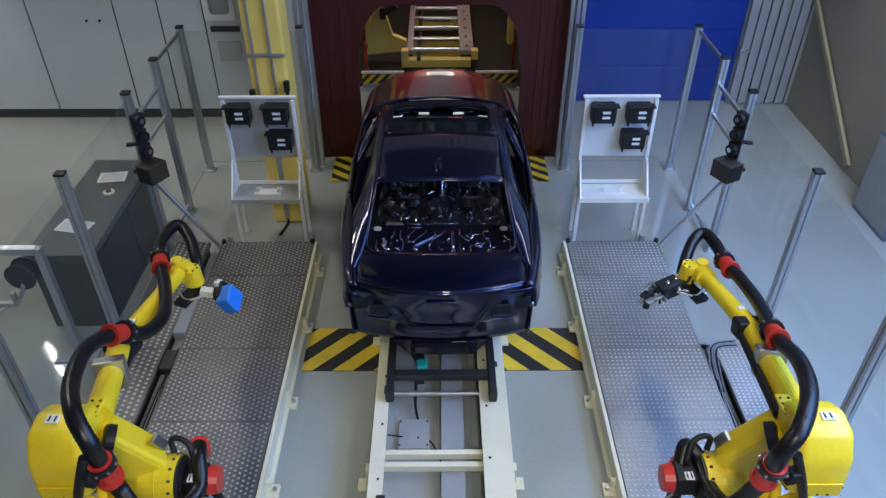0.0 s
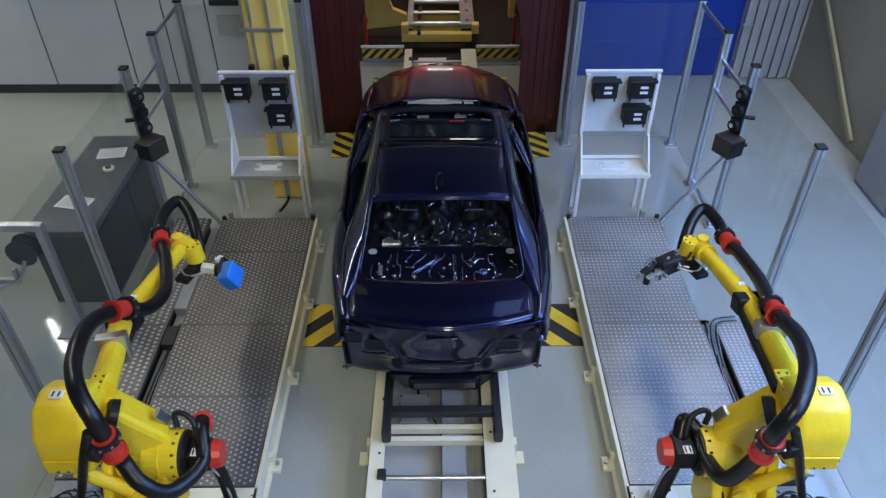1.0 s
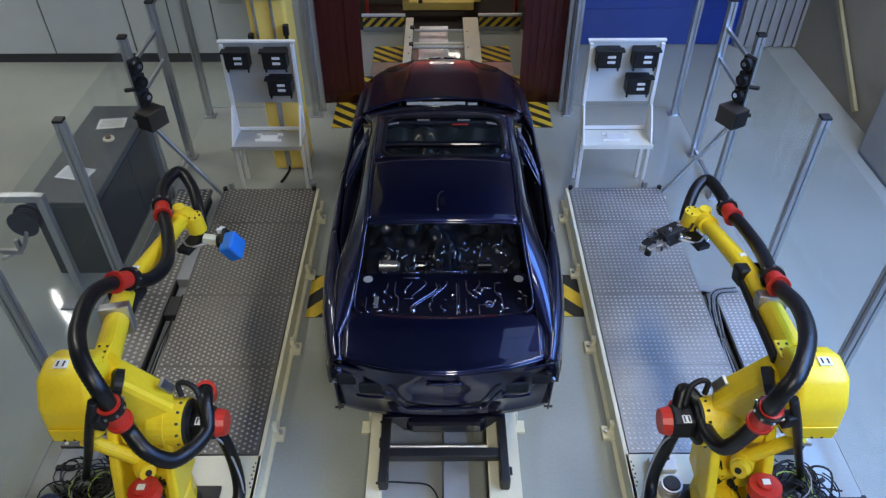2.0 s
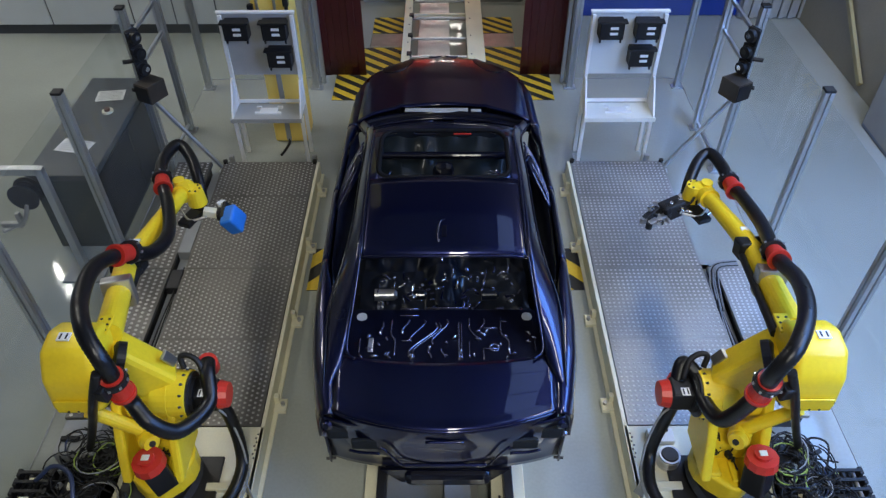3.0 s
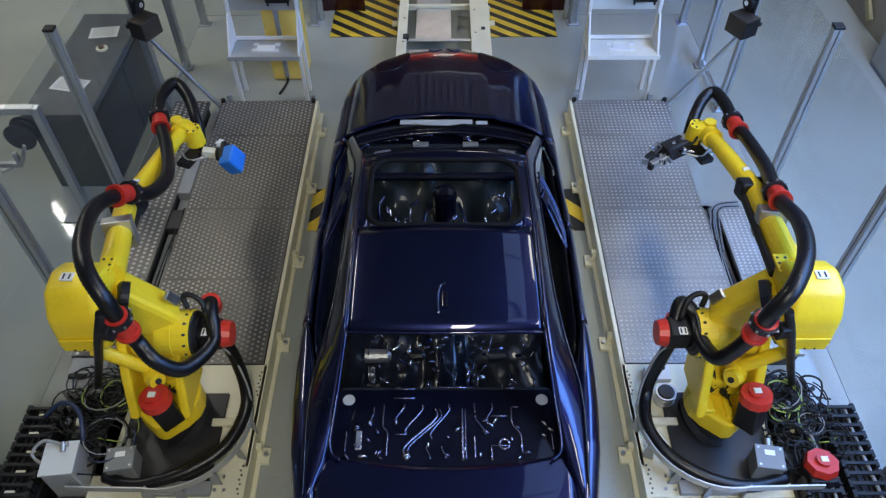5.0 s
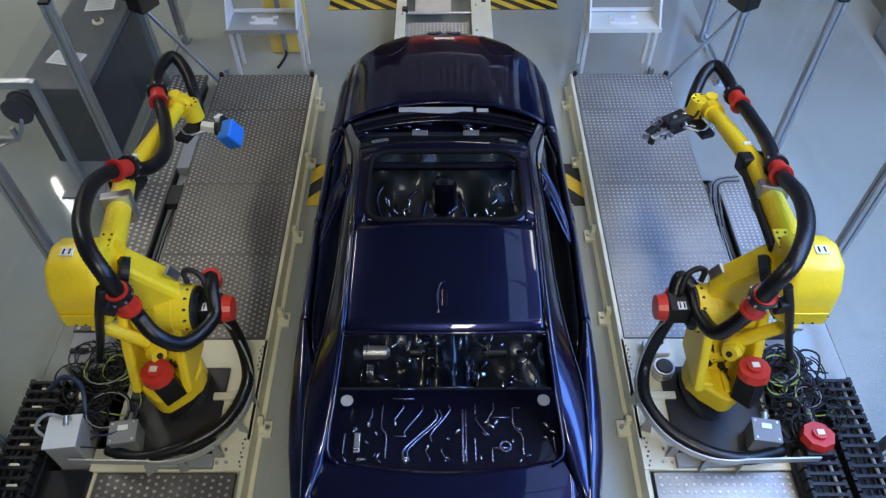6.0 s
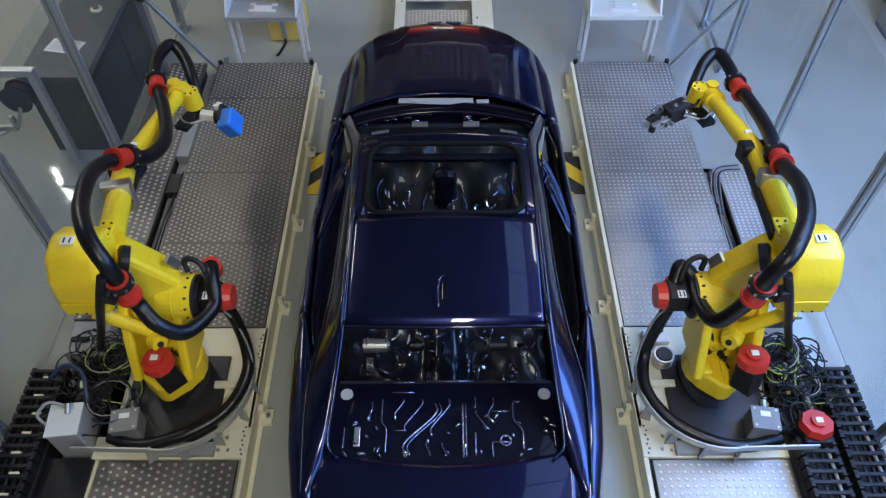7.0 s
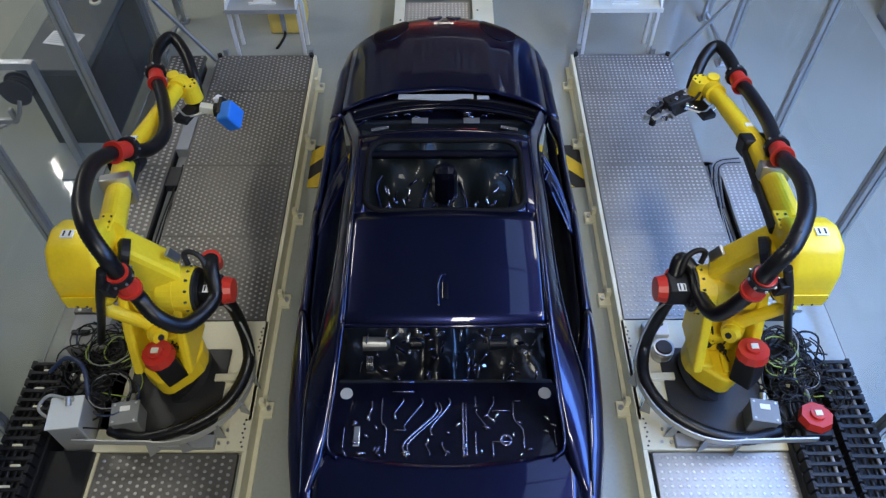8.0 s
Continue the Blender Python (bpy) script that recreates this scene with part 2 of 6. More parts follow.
unit = thing("air_unit", (-3.16, 10.38, 0), "pale grey wall air unit with dark vent slots", "air conditioner")
part("housing", one_box((0, 0.0, 1.88), (0.46, 0.1, 0.62), 0.03), WHITE, unit)
part("grille", one_box((0.02, -0.052, 1.84), (0.28, 0.02, 0.3), 0.05), GREY, unit, "dark grey grille")
part("vent", one_box((0.03, 0.02, 1.44), (0.42, 0.06, 0.07), 0.006), DARK, unit, "dark vent slot")
part("plate", one_box((0.05, 0.02, 1.1), (0.34, 0.04, 0.3), 0.006), PALE, unit)

blue = thing("blue_roller_door", (3.3, 11.0, 0), "saturated blue vinyl roller door hanging to the floor", "door")
for k in range(7):
    part("panel", one_box((0, 0.004 * (k % 2), 0.31 + 0.6 * k), (2.75, 0.02, 0.595), 0.004), BLUE, blue)
part("guide", one_box((1.42, -0.03, 2.1), (0.09, 0.1, 4.2), 0.006), ALU, blue, "aluminium guide")
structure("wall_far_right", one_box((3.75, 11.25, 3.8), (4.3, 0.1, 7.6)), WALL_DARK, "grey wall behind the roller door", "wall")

strips = thing("strip_curtain", (5.15, 10.86, 0), "grey vertical strip curtain hanging near the floor", "curtain")
for k in range(14):
    part("strip", one_box((-0.42 + 0.076 * k, 0.035 * (k % 2), 2.0), (0.07, 0.03, 3.96), 0.01), PALE, strips)
part("bracket", one_box((-0.42, -0.05, 0.92), (0.16, 0.05, 0.05), 0.006), ALU, strips, "metal bracket")

tray = thing("cable_tray", (5.6, 8.6, 0), "thin yellow cable tray running down the grey wall", "cable tray")
part("channel", beam(bmesh.new(), (0.0, 3.0, 2.3), (0.0, 0.0, 0.15), 0.05, 0.08, 0, 0.006), material("faded_yellow", (0.34, 0.3, 0.16), 0.6, 0, 0.15, 3, 60, 0.03), tray)
cab = thing("wall_box", (5.5, 7.45, 0), "blue-grey steel switch cabinet against the wall", "cabinet")
part("body", one_box((0, 0, 0.55), (0.28, 0.8, 1.1), 0.01), material("blue_grey_enamel", (0.16, 0.2, 0.27), 0.45, 0, 0.1, 3, 70, 0.02), cab)
part("door", one_box((-0.147, 0, 0.56), (0.012, 0.74, 1.0), 0.003), GREY, cab)

for side in (-1, 1):
    cur = thing("gate_curtain", (side * 1.38, 9.14, 0), "dark maroon vinyl gate curtain hanging beside the conveyor", "curtain", "gate curtains")
    for k in range(6):
        bm = bmesh.new()
        sheet(bm, lambda u, v: Vector((-0.3 + 0.1 * k + 0.104 * u, 0.002 * math.sin(u * 3.14) + 0.0015 * (k % 2) + 0.006 * math.sin(5 * v + 0.7 * k), 0.015 + 2.73 * v)), 6, 10)
        thick(part("strip", bm, CURTAIN, cur), 0.006)
arch = [(1.1, 1.4)] + [(1.06 - 0.42 * (1 - math.cos(math.radians(15 * k))), 1.42 + 0.78 * math.sin(math.radians(15 * k))) for k in range(7)]
arch = arch + [(-x, z) for x, z in arch[::-1]] + [(-1.1, 2.75), (1.1, 2.75)]
val = thing("gate_valance", (0, 9.15, 0), "maroon vinyl valance arching over the gate opening", "curtain")
part("sheet", prism(bmesh.new(), arch, 0.02, pose(0, 0, 0, 90)), CURTAIN, val)
part("rail", one_box((0, -0.01, 2.78), (3.4, 0.06, 0.05), 0.006), ALU, val)
for side in (-1, 1):
    jamb = thing("gate_post", (side * 1.7, 8.95, 0), "tall grooved aluminium gate post", "post", "gate posts")
    for dx in (-0.05, 0.02, 0.09):
        part("profile", one_box((side * dx, 0.02 * dx, 2.2), (0.05, 0.06, 4.4), 0.006), ALU, jamb)

# yellow column with conduits
column = thing("yellow_column", (-1.88, 7.72, 0), "ochre yellow steel column with conduits behind the table", "column")
part("shaft", one_box((0, 0, 2.4), (0.42, 0.4, 4.8), 0.035), OCHRE, column)
for dx in (-0.13, 0.06):
    part("conduit", rod(bmesh.new(), (dx, -0.225, 1.3 if dx > 0 else 1.7), (dx, -0.225, 4.6), 0.016), STEEL, column, "steel conduit")
part("duct", one_box((-0.03, -0.215, 0.75), (0.055, 0.03, 1.4), 0.004), GREY, column, "grey cable duct")
part("strap", one_box((-0.02, -0.232, 2.2), (0.46, 0.03, 0.04), 0.004), STEEL, column)
for dx, z in ((-0.2, 1.75), (0.19, 1.85)):
    part("valve", box(box(bmesh.new(), (dx, -0.24, z), (0.06, 0.07, 0.12), None, 0.01), (dx, -0.25, z - 0.09), (0.03, 0.05, 0.08), None, 0.006), BLACK, column, "black valve")
part("pipe", tube(bmesh.new(), spline([(0.19, -0.25, 1.78), (0.12, -0.25, 1.62), (-0.02, -0.25, 1.56), (-0.12, -0.24, 1.5)]), 0.014, 8), STEEL, column)
part("cable", tube(bmesh.new(), spline([(-0.03, -0.21, 0.1), (-0.03, -0.24, 0.02), (-0.06, -0.4, 0.018), (-0.09, -0.5, 0.016)]), 0.016, 8), BLACK, column, "black cable")


# ---- warning stripes ----
def clip(poly, axis, limit, keep_less):
    out = []
    for i, a in enumerate(poly):
        b = poly[(i + 1) % len(poly)]
        ina, inb = ((a[axis] <= limit) == keep_less or a[axis] == limit), ((b[axis] <= limit) == keep_less or b[axis] == limit)
        if ina:
            out.append(a)
        if ina != inb:
            t = (limit - a[axis]) / (b[axis] - a[axis])
            out.append((a[0] + t * (b[0] - a[0]), a[1] + t * (b[1] - a[1])))
    return out


def striped(name, label, x0, x1, y0, y1, slope, pitch, z=0.0, upright=None, phase=0.0):
    """A black plate with yellow diagonal bars: lying, or standing where upright gives its y."""
    m = Matrix.Translation((0, 0, z)) if upright is None else Matrix.Translation((0, upright, 0)) @ pose(0, 0, 0, 90)
    ob = thing(name, (0, 0, 0), label, "warning marking", "striped warning plates")
    part("plate", prism(bmesh.new(), [(x0, y0), (x1, y0), (x1, y1), (x0, y1)], 0.006, m), WARN_K, ob)
    run = (y1 - y0) / slope
    c = min(x0, x0 - run) - pitch + phase
    while c < max(x1, x1 - run) + pitch:
        poly = [(c, y0), (c + pitch / 2, y0), (c + pitch / 2 + run, y1), (c + run, y1)]
        for axis, limit, less in ((0, x0, False), (0, x1, True)):
            poly = clip(poly, axis, limit, less) if poly else poly
        if len(poly) > 2:
            bar = prism(bmesh.new(), poly, 0.004, m @ Matrix.Translation((0, 0, 0.0055)))
            part("bar", bar, WARN_Y, ob, "worn yellow bar")
        c += pitch
    return ob


striped("striped_plate", "yellow and black striped floor plate beside the conveyor", -1.36, -0.6, 4.955, 5.555, 1.0, 0.4, phase=0.1)
striped("striped_plate", "yellow and black striped floor plate beside the conveyor", 0.61, 1.43, 4.95, 5.55, -1.0, 0.42, phase=0.05)
striped("striped_plate", "yellow and black striped floor marking at the gate", -1.5, -0.59, 8.49, 9.95, -0.75, 0.3)
striped("striped_plate", "yellow and black striped floor marking at the gate", 0.6, 1.5, 8.48, 9.95, -0.75, 0.3)
striped("striped_plate", "yellow and black striped floor marking past the gate", -1.08, -0.6, 10.42, 10.95, -0.75, 0.26)
striped("striped_plate", "yellow and black striped floor marking past the gate", 0.6, 1.08, 10.42, 10.95, -0.75, 0.26)
striped("striped_board", "upright striped warning board across the pit edge", -1.3, -0.62, 0.1, 0.26, 1.0, 0.16, upright=11.5)
striped("striped_board", "upright striped warning board across the pit edge", 0.62, 1.3, 0.1, 0.26, 1.0, 0.16, upright=11.5)
for side in (-1, 1):
    g = thing("board_rail", (side * 0.96, 11.52, 0), "white painted rail over a striped board", "rail", "board rails")
    part("bar", one_box((0, 0, 0.29), (0.72, 0.05, 0.04), 0.006), WHITE, g)
    part("skirt", one_box((0, 0.03, 0.05), (0.7, 0.02, 0.1)), GREY, g)
    tagged(part("floor_plate", one_box((side * 0.84, 10.18, 0.006), (0.48, 0.4, 0.012), 0.003), STEEL), "bare steel cover plate set in the floor", "floor plate", "cover plates")

def stud_field(x0, x1, y0, y1, px, py, r, h, z, stagger):
    verts, faces = [], []
    nx, ny = int((x1 - x0) / px), int((y1 - y0) / py)
    for j in range(ny):
        for i in range(nx):
            cx, cy = x0 + (i + 0.5) * (x1 - x0) / nx, y0 + (j + (0.25 + 0.5 * (i % 2) if stagger else 0.5)) * (y1 - y0) / ny
            b = len(verts)
            for rr, hh in ((r, 0.0), (r * 0.62, h)):
                verts += [(cx + 1.1 * rr * math.cos(k * 1.0472), cy + rr * math.sin(k * 1.0472), z + hh) for k in range(6)]
            faces += [(b + k, b + (k + 1) % 6, b + 6 + (k + 1) % 6, b + 6 + k) for k in range(6)] + [tuple(b + 6 + k for k in range(6))]
    me = bpy.data.meshes.new("studs")
    me.from_pydata(verts, [], faces)
    me.materials.append(STUD_DIM_SCUFFED if stagger else STUD)
    return me


def tread_plate(parent, x0, x1, y0, y1, z, px=0.043, py=0.048, r=0.0118, h=0.0045):
    p = part("tread_plate", one_box(((x0 + x1) / 2, (y0 + y1) / 2, z - 0.02), (x1 - x0 - 0.004, y1 - y0 - 0.003, 0.04), 0.002), TREAD_DIM_DIRTY if x1 < -1.0 else TREAD, parent)
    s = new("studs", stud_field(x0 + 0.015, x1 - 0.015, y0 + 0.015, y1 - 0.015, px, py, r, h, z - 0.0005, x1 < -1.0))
    s.parent = p
    tagged(s, "raised bright studs", kind="stuff")
    return p


# ---- conveyor ----
conv = thing("conveyor", (0, 0, 0), "cream enamelled roller conveyor frame running through the gate", "conveyor")
part("rail", box(box(bmesh.new(), (-0.52, 4.7, 0.285), (0.12, 13.4, 0.03), None, 0.004), (-0.565, 4.7, 0.14), (0.02, 13.4, 0.27)), CREAM, conv)
part("rail", box(box(bmesh.new(), (0.465, 4.7, 0.285), (0.245, 13.4, 0.03), None, 0.004), (0.575, 4.7, 0.14), (0.02, 13.4, 0.27)), CREAM, conv)
for y in (-1.2, 0.6, 1.9, 3.69, 3.81, 5.4, 7.2, 8.9, 10.6):
    part("crossbar", one_box((-0.06, y, 0.2), (0.82, 0.05, 0.07), 0.004), CREAM, conv)
for y in (0.9, 2.2, 3.3, 4.43, 5.6, 6.8, 8.0, 9.2, 9.75, 10.4, 11.0):
    r = part("roller", rod(bmesh.new(), (-0.5, y, 0.255), (0.37, y, 0.255), 0.022), STEEL, conv, "bright steel roller shaft")
    part("bearing", one_box((-0.47, y, 0.3), (0.07, 0.09, 0.05), 0.01), DARK, r, "dark bearing block")
part("cover", one_box((0.1, 3.0, 0.1), (0.2, 9.6, 0.12), 0.006), GREY, conv, "grey cable cover")
part("belt", one_box((-0.13, 9.7, 0.18), (0.46, 3.2, 0.03), 0.006), STEEL, conv, "dull steel centre sheet")
part("pan", one_box((-0.12, 3.5, 0.012), (0.76, 8.0, 0.024), 0.004), PALE, conv, "pale drip pan")
tread_plate(conv, -0.54, 0.32, 5.95, 7.90, 0.19)
lid_box = part("lid", one_box((-0.24, 4.13, 0.05), (0.27, 0.32, 0.06), 0.008), PALE, conv, "pale grey junction lid")
for dx, dy in ((-0.36, 4.0), (-0.12, 4.0), (-0.36, 4.26), (-0.12, 4.26), (-0.2, 4.08)):
    part("screw", rod(bmesh.new(), (dx, dy, 0.078), (dx, dy, 0.086), 0.009, None, 8), DARK, lid_box)
for k in range(22):
    y = -0.9 + 0.55 * k
    if y < 10.8:
        part("bolt", rod(bmesh.new(), (-0.5, y, 0.298), (-0.5, y, 0.306), 0.011, None, 8), DARK, conv)
        part("bolt", rod(bmesh.new(), (0.4, y + 0.2, 0.298), (0.4, y + 0.2, 0.306), 0.011, None, 8), DARK, conv)
for y in (3.05, 4.05):
    part("air_line", tube(bmesh.new(), spline([(-0.46, y, 0.16), (-0.3, y + 0.05, 0.06), (-0.1, y + 0.02, 0.05), (0.0, y - 0.2, 0.05)], 6), 0.007, 6), BLACK, conv, "thin black air line")
for y in (-0.5, 1.3, 3.05, 4.75, 6.5, 8.2):
    part("slot", one_box((0.5, y, 0.3005), (0.05, 0.07, 0.004)), DARK, conv, "dark slot")
    for side, x in ((-1, -0.6), (1, 0.6)):
        part("foot", box(box(bmesh.new(), (x + side * 0.03, y + 0.6, 0.012), (0.12, 0.12, 0.024), None, 0.004), (x, y + 0.6, 0.13), (0.03, 0.08, 0.24), None, 0.004), CREAM, conv)
sensor = thing("stop_unit", (-0.17, 4.72, 0), "teal and black pneumatic stop unit between the rails", "machine part")
part("block", one_box((0.0, 0, 0.31), (0.1, 0.12, 0.1), 0.01), TEAL, sensor, "teal block")
part("stem", one_box((-0.02, 0.07, 0.2), (0.07, 0.07, 0.36), 0.008), BLACK, sensor)
part("cylinder", rod(bmesh.new(), (-0.05, 0.1, 0.3), (-0.16, 0.28, 0.34), 0.025), DARK, sensor)
part("hose", tube(bmesh.new(), spline([(-0.05, -0.05, 0.25), (-0.06, -0.3, 0.1), (-0.02, -0.5, 0.06), (-0.04, -0.6, 0.045)]), 0.012, 8), BLACK, sensor, "black air hose")

end = thing("tunnel_curtain", (0, 15.3, 0), "red and maroon vinyl strip curtain at the tunnel end", "curtain")
red_vinyl = material("red_vinyl", (0.5, 0.035, 0.015), 0.4, 0, 0.15, 2, 50, 0.03)
for k in range(5):
    part("strip", one_box((-1.3 + 0.65 * k, 0.02 * (k % 2), 3.85), (0.64, 0.02, 0.8), 0.006), CURTAIN, end, "dark maroon strip")
    if k != 2:
        part("strip", one_box((-1.3 + 0.65 * k, 0.02, 2.2), (0.64, 0.02, 2.46), 0.006), red_vinyl, end, "bright red strip")
part("rail", one_box((0, 0.02, 4.28), (3.3, 0.06, 0.08), 0.006), ALU, end)
for dx in (-1.63, 1.63):
    part("post", one_box((dx, 0.02, 2.12), (0.06, 0.06, 4.24), 0.006), ALU, end)
tl = thing("tunnel_lamp", (0, 14.7, 2.15), "white lamp frame in front of the red tunnel curtain", "lamp")
for dz in (-0.2, 0.2):
    part("tube", one_box((0, 0, dz), (0.78, 0.04, 0.06), 0.01), TUNNEL_GLOW, tl, "glowing white tube")
for dx in (-0.36, 0.36):
    part("tube", one_box((dx, 0.0, 0), (0.05, 0.036, 0.34), 0.01), TUNNEL_GLOW, tl, "glowing white tube")
for dx in (-0.42, 0.42):
    part("stand", one_box((dx, 0.06, -0.95), (0.05, 0.05, 2.38), 0.006), DARK, tl)

# lift station beyond the gate
lift = thing("lift_station", (0, 13.2, 0), "yellow lift station with a cream roller frame in a dark tunnel", "machine")
for x, w in ((-0.52, 0.1), (0.47, 0.24)):
    part("rail", one_box((x, 0.3, 0.42), (w, 2.9, 0.08), 0.006), material("worn_rail_grey_" + ("a" if w < 0.2 else "b"), (0.3, 0.31, 0.3), 0.5, 0.2, 0.3, 3, 50, 0.05), lift, "pale worn rail")
for k, y in enumerate((-1.05, -0.55, 0.0, 0.55, 1.1, 1.6)):
    part("roller", rod(bmesh.new(), (-0.47, y, 0.43), (0.35, y, 0.43), 0.03 if k % 2 else 0.045), STEEL, lift, "steel roller")
for k in range(6):
    part("slot", one_box((0.47, -0.95 + 0.45 * k, 0.461), (0.05, 0.09, 0.004)), DARK, lift, "dark slot")
    part("slot", rod(bmesh.new(), (0.54, -0.75 + 0.45 * k, 0.459), (0.54, -0.75 + 0.45 * k, 0.463), 0.014, None, 10), DARK, lift, "dark hole")
part("drive_shaft", rod(bmesh.new(), (-0.36, -1.3, 0.36), (-0.36, 1.5, 0.36), 0.035), DARK, lift, "dark drive shaft")
part("cylinder", rod(rod(bmesh.new(), (-0.3, 0.28, 0.5), (0.2, 0.28, 0.5), 0.04), (0.2, 0.28, 0.5), (0.32, 0.28, 0.5), 0.018), STEEL, lift, "steel air cylinder")
for y in (-1.2, -0.8, -0.25, 0.8):
    part("crossbeam", one_box((-0.06, y, 0.27), (1.2 if y == -1.2 else 0.84, 0.16, 0.14), 0.01), OCHRE, lift, "yellow crossbeam")
for side in (-1, 1):
    part("mast", one_box((side * 1.36, 0.4, 1.6), (0.12, 0.2, 3.2), 0.02), OCHRE, lift, "yellow mast")
    part("shoe", one_box((side * 0.6, -1.2, 0.42), (0.12, 0.16, 0.16), 0.01), OCHRE, lift)
    part("floor_post", one_box((side * 1.28, -1.1, 0.3), (0.05, 0.06, 0.6), 0.006), RED, lift, "red guard post")
bm = prism(bmesh.new(), [(-0.26, -0.05), (0.45, 0.02), (0.46, 0.2), (0.22, 0.3), (0.1, 0.7), (-0.02, 0.8), (-0.14, 0.6)], 0.14, Matrix.Translation((-1.05, -0.55, 0.25)) @ pose(0, 0, 0, 90))
part("arm", bm, OCHRE, lift, "yellow lifting arm")
part("motor", box(rod(bmesh.new(), (-0.95, -0.75, 1.0), (-0.75, -0.75, 1.12), 0.08), (-0.98, -0.75, 0.98), (0.1, 0.16, 0.2), None, 0.02), DARK, lift, "dark drive motor")
structure("pit_floor", one_box((0, 13.8, -0.0), (3.4, 4.4, 0.02)), material("oily_pit_steel", (0.035, 0.03, 0.024), 0.85, 0, 0.3, 3, 60, 0.05, 0.0, None, 1.3), "dark steel pit floor past the gate", "floor")
for side in (-1, 1):
    structure("wall_tunnel_" + ("left" if side < 0 else "right"), one_box((side * 1.72, 12.6, 2.2), (0.08, 6.6, 4.4)), material("tunnel_brown_" + ("a" if side < 0 else "b"), (0.12, 0.075, 0.035), 0.6, 0, 0.2, 2, 50, 0.04), "brown dusty tunnel wall", "wall")


# ---- platforms ----
for side in (-1, 1):
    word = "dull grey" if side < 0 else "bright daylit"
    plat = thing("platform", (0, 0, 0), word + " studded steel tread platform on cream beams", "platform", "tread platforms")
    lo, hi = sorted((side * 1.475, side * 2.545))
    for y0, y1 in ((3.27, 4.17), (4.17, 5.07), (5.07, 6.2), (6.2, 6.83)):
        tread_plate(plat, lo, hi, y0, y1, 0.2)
    part("edge_beam", box(box(bmesh.new(), (side * 1.452, 2.7, 0.1), (0.035, 8.26, 0.2), None, 0.005), (side * 1.43, 2.7, 0.012), (0.06, 8.26, 0.024), None, 0.004), CREAM, plat, "cream edge beam")
    part("edge_beam", one_box((side * 2.53, 2.75, 0.08), (0.03, 8.1, 0.16), 0.004), CREAM, plat, "cream edge beam")
    for y in (-0.6, 0.3, 1.25, 2.55, 3.58, 4.53, 5.55, 6.48):
        br = part("bracket", box(box(bmesh.new(), (side * 1.385, y, 0.02), (0.1, 0.13, 0.04), None, 0.006), (side * 1.42, y + 0.04, 0.07), (0.05, 0.05, 0.1), None, 0.006), CREAM, plat, "cream floor bracket")
        part("bolt", rod(bmesh.new(), (side * 1.365, y, 0.03), (side * 1.365, y, 0.07), 0.018, None, 8), STEEL, br, "steel bolt")
    for x in (1.49, 2.52):
        part("plug", rod(bmesh.new(), (side * x, 6.81, 0.17), (side * x, 6.81, 0.235), 0.026), BLACK, plat, "black rubber plug")
    # near end, past the robot
    lo2, hi2 = sorted((side * 1.5, side * 2.5))
    for y0, y1 in ((1.1, 2.13), (0.1, 1.1)):
        tread_plate(plat, lo2, hi2, y0, y1, 0.185, 0.054, 0.05, 0.0135, 0.004)
    # outer walkway strip
    far_y = 6.83 if side < 0 else 5.07
    out = thing("walkway_plate", (0, 0, 0), "narrow steel tread walkway beside the platform", "platform", "walkway plates")
    ys = [3.35, 4.2, far_y] if side > 0 else [3.35, 4.2, 5.07, 5.95, far_y]
    lo3, hi3 = sorted((side * (2.67 if side > 0 else 2.68), side * (2.97 if side > 0 else 3.08)))
    for y0, y1 in zip(ys, ys[1:]):
        tread_plate(out, lo3, hi3, y0, y1, 0.2, *((0.06, 0.05, 0.017, 0.004) if side < 0 else (0.044, 0.038, 0.012, 0.003)))
    part("support", one_box(((lo3 + hi3) / 2, (3.35 + far_y) / 2, 0.08), (hi3 - lo3 - 0.06, far_y - 3.4, 0.16)), DARK, out)
    # dark trough with cables between them
    tro = thing("cable_trough", (0, 0, 0), "dark cable trough with bundled cables beside the platform", "cable trough")
    xm = side * 2.6
    part("base", one_box((xm + side * 0.008, 4.25, 0.05), (0.12 if side > 0 else 0.13, 1.9 if side > 0 else 5.0, 0.1)), GREY, tro)
    for k in range(5):
        part("cable", tube(bmesh.new(), spline([(xm + 0.012 * (k - 2), 3.4, 0.11 + 0.01 * (k % 2)), (xm + 0.015 * (2 - k), 4.2, 0.115), (xm + 0.018 * (k - 2), 5.1, 0.12 + 0.015 * k)], 5), 0.008, 6), (BLACK, GREY, BLACK, GREY, BLACK)[k], tro, "cable")
    if side > 0:
        part("pad", one_box((2.74, 5.2, 0.05), (0.46, 0.16, 0.1), 0.01), GREY, tro, "grey end pad")
        for k in range(6):
            part("cable", tube(bmesh.new(), spline([(2.565 + 0.014 * k, 4.55, 0.13), (2.58 + 0.016 * k, 4.9, 0.18 + 0.01 * (k % 2)), (2.66 + 0.012 * k, 5.1 - 0.012 * k, 0.21), (2.92, 5.2 - 0.02 * k, 0.17)], 6), 0.006, 6), (GREY, BLACK, GREY)[k % 3], tro, "curved cable")
    if side < 0:
        part("cover", one_box((-2.62, 5.55, 0.1), (0.13, 0.5, 0.2), 0.01), GREY, tro, "grey duct cover")
        part("cover", one_box((-2.62, 4.95, 0.09), (0.13, 0.26, 0.18), 0.01), DARK, tro, "dark duct cover")


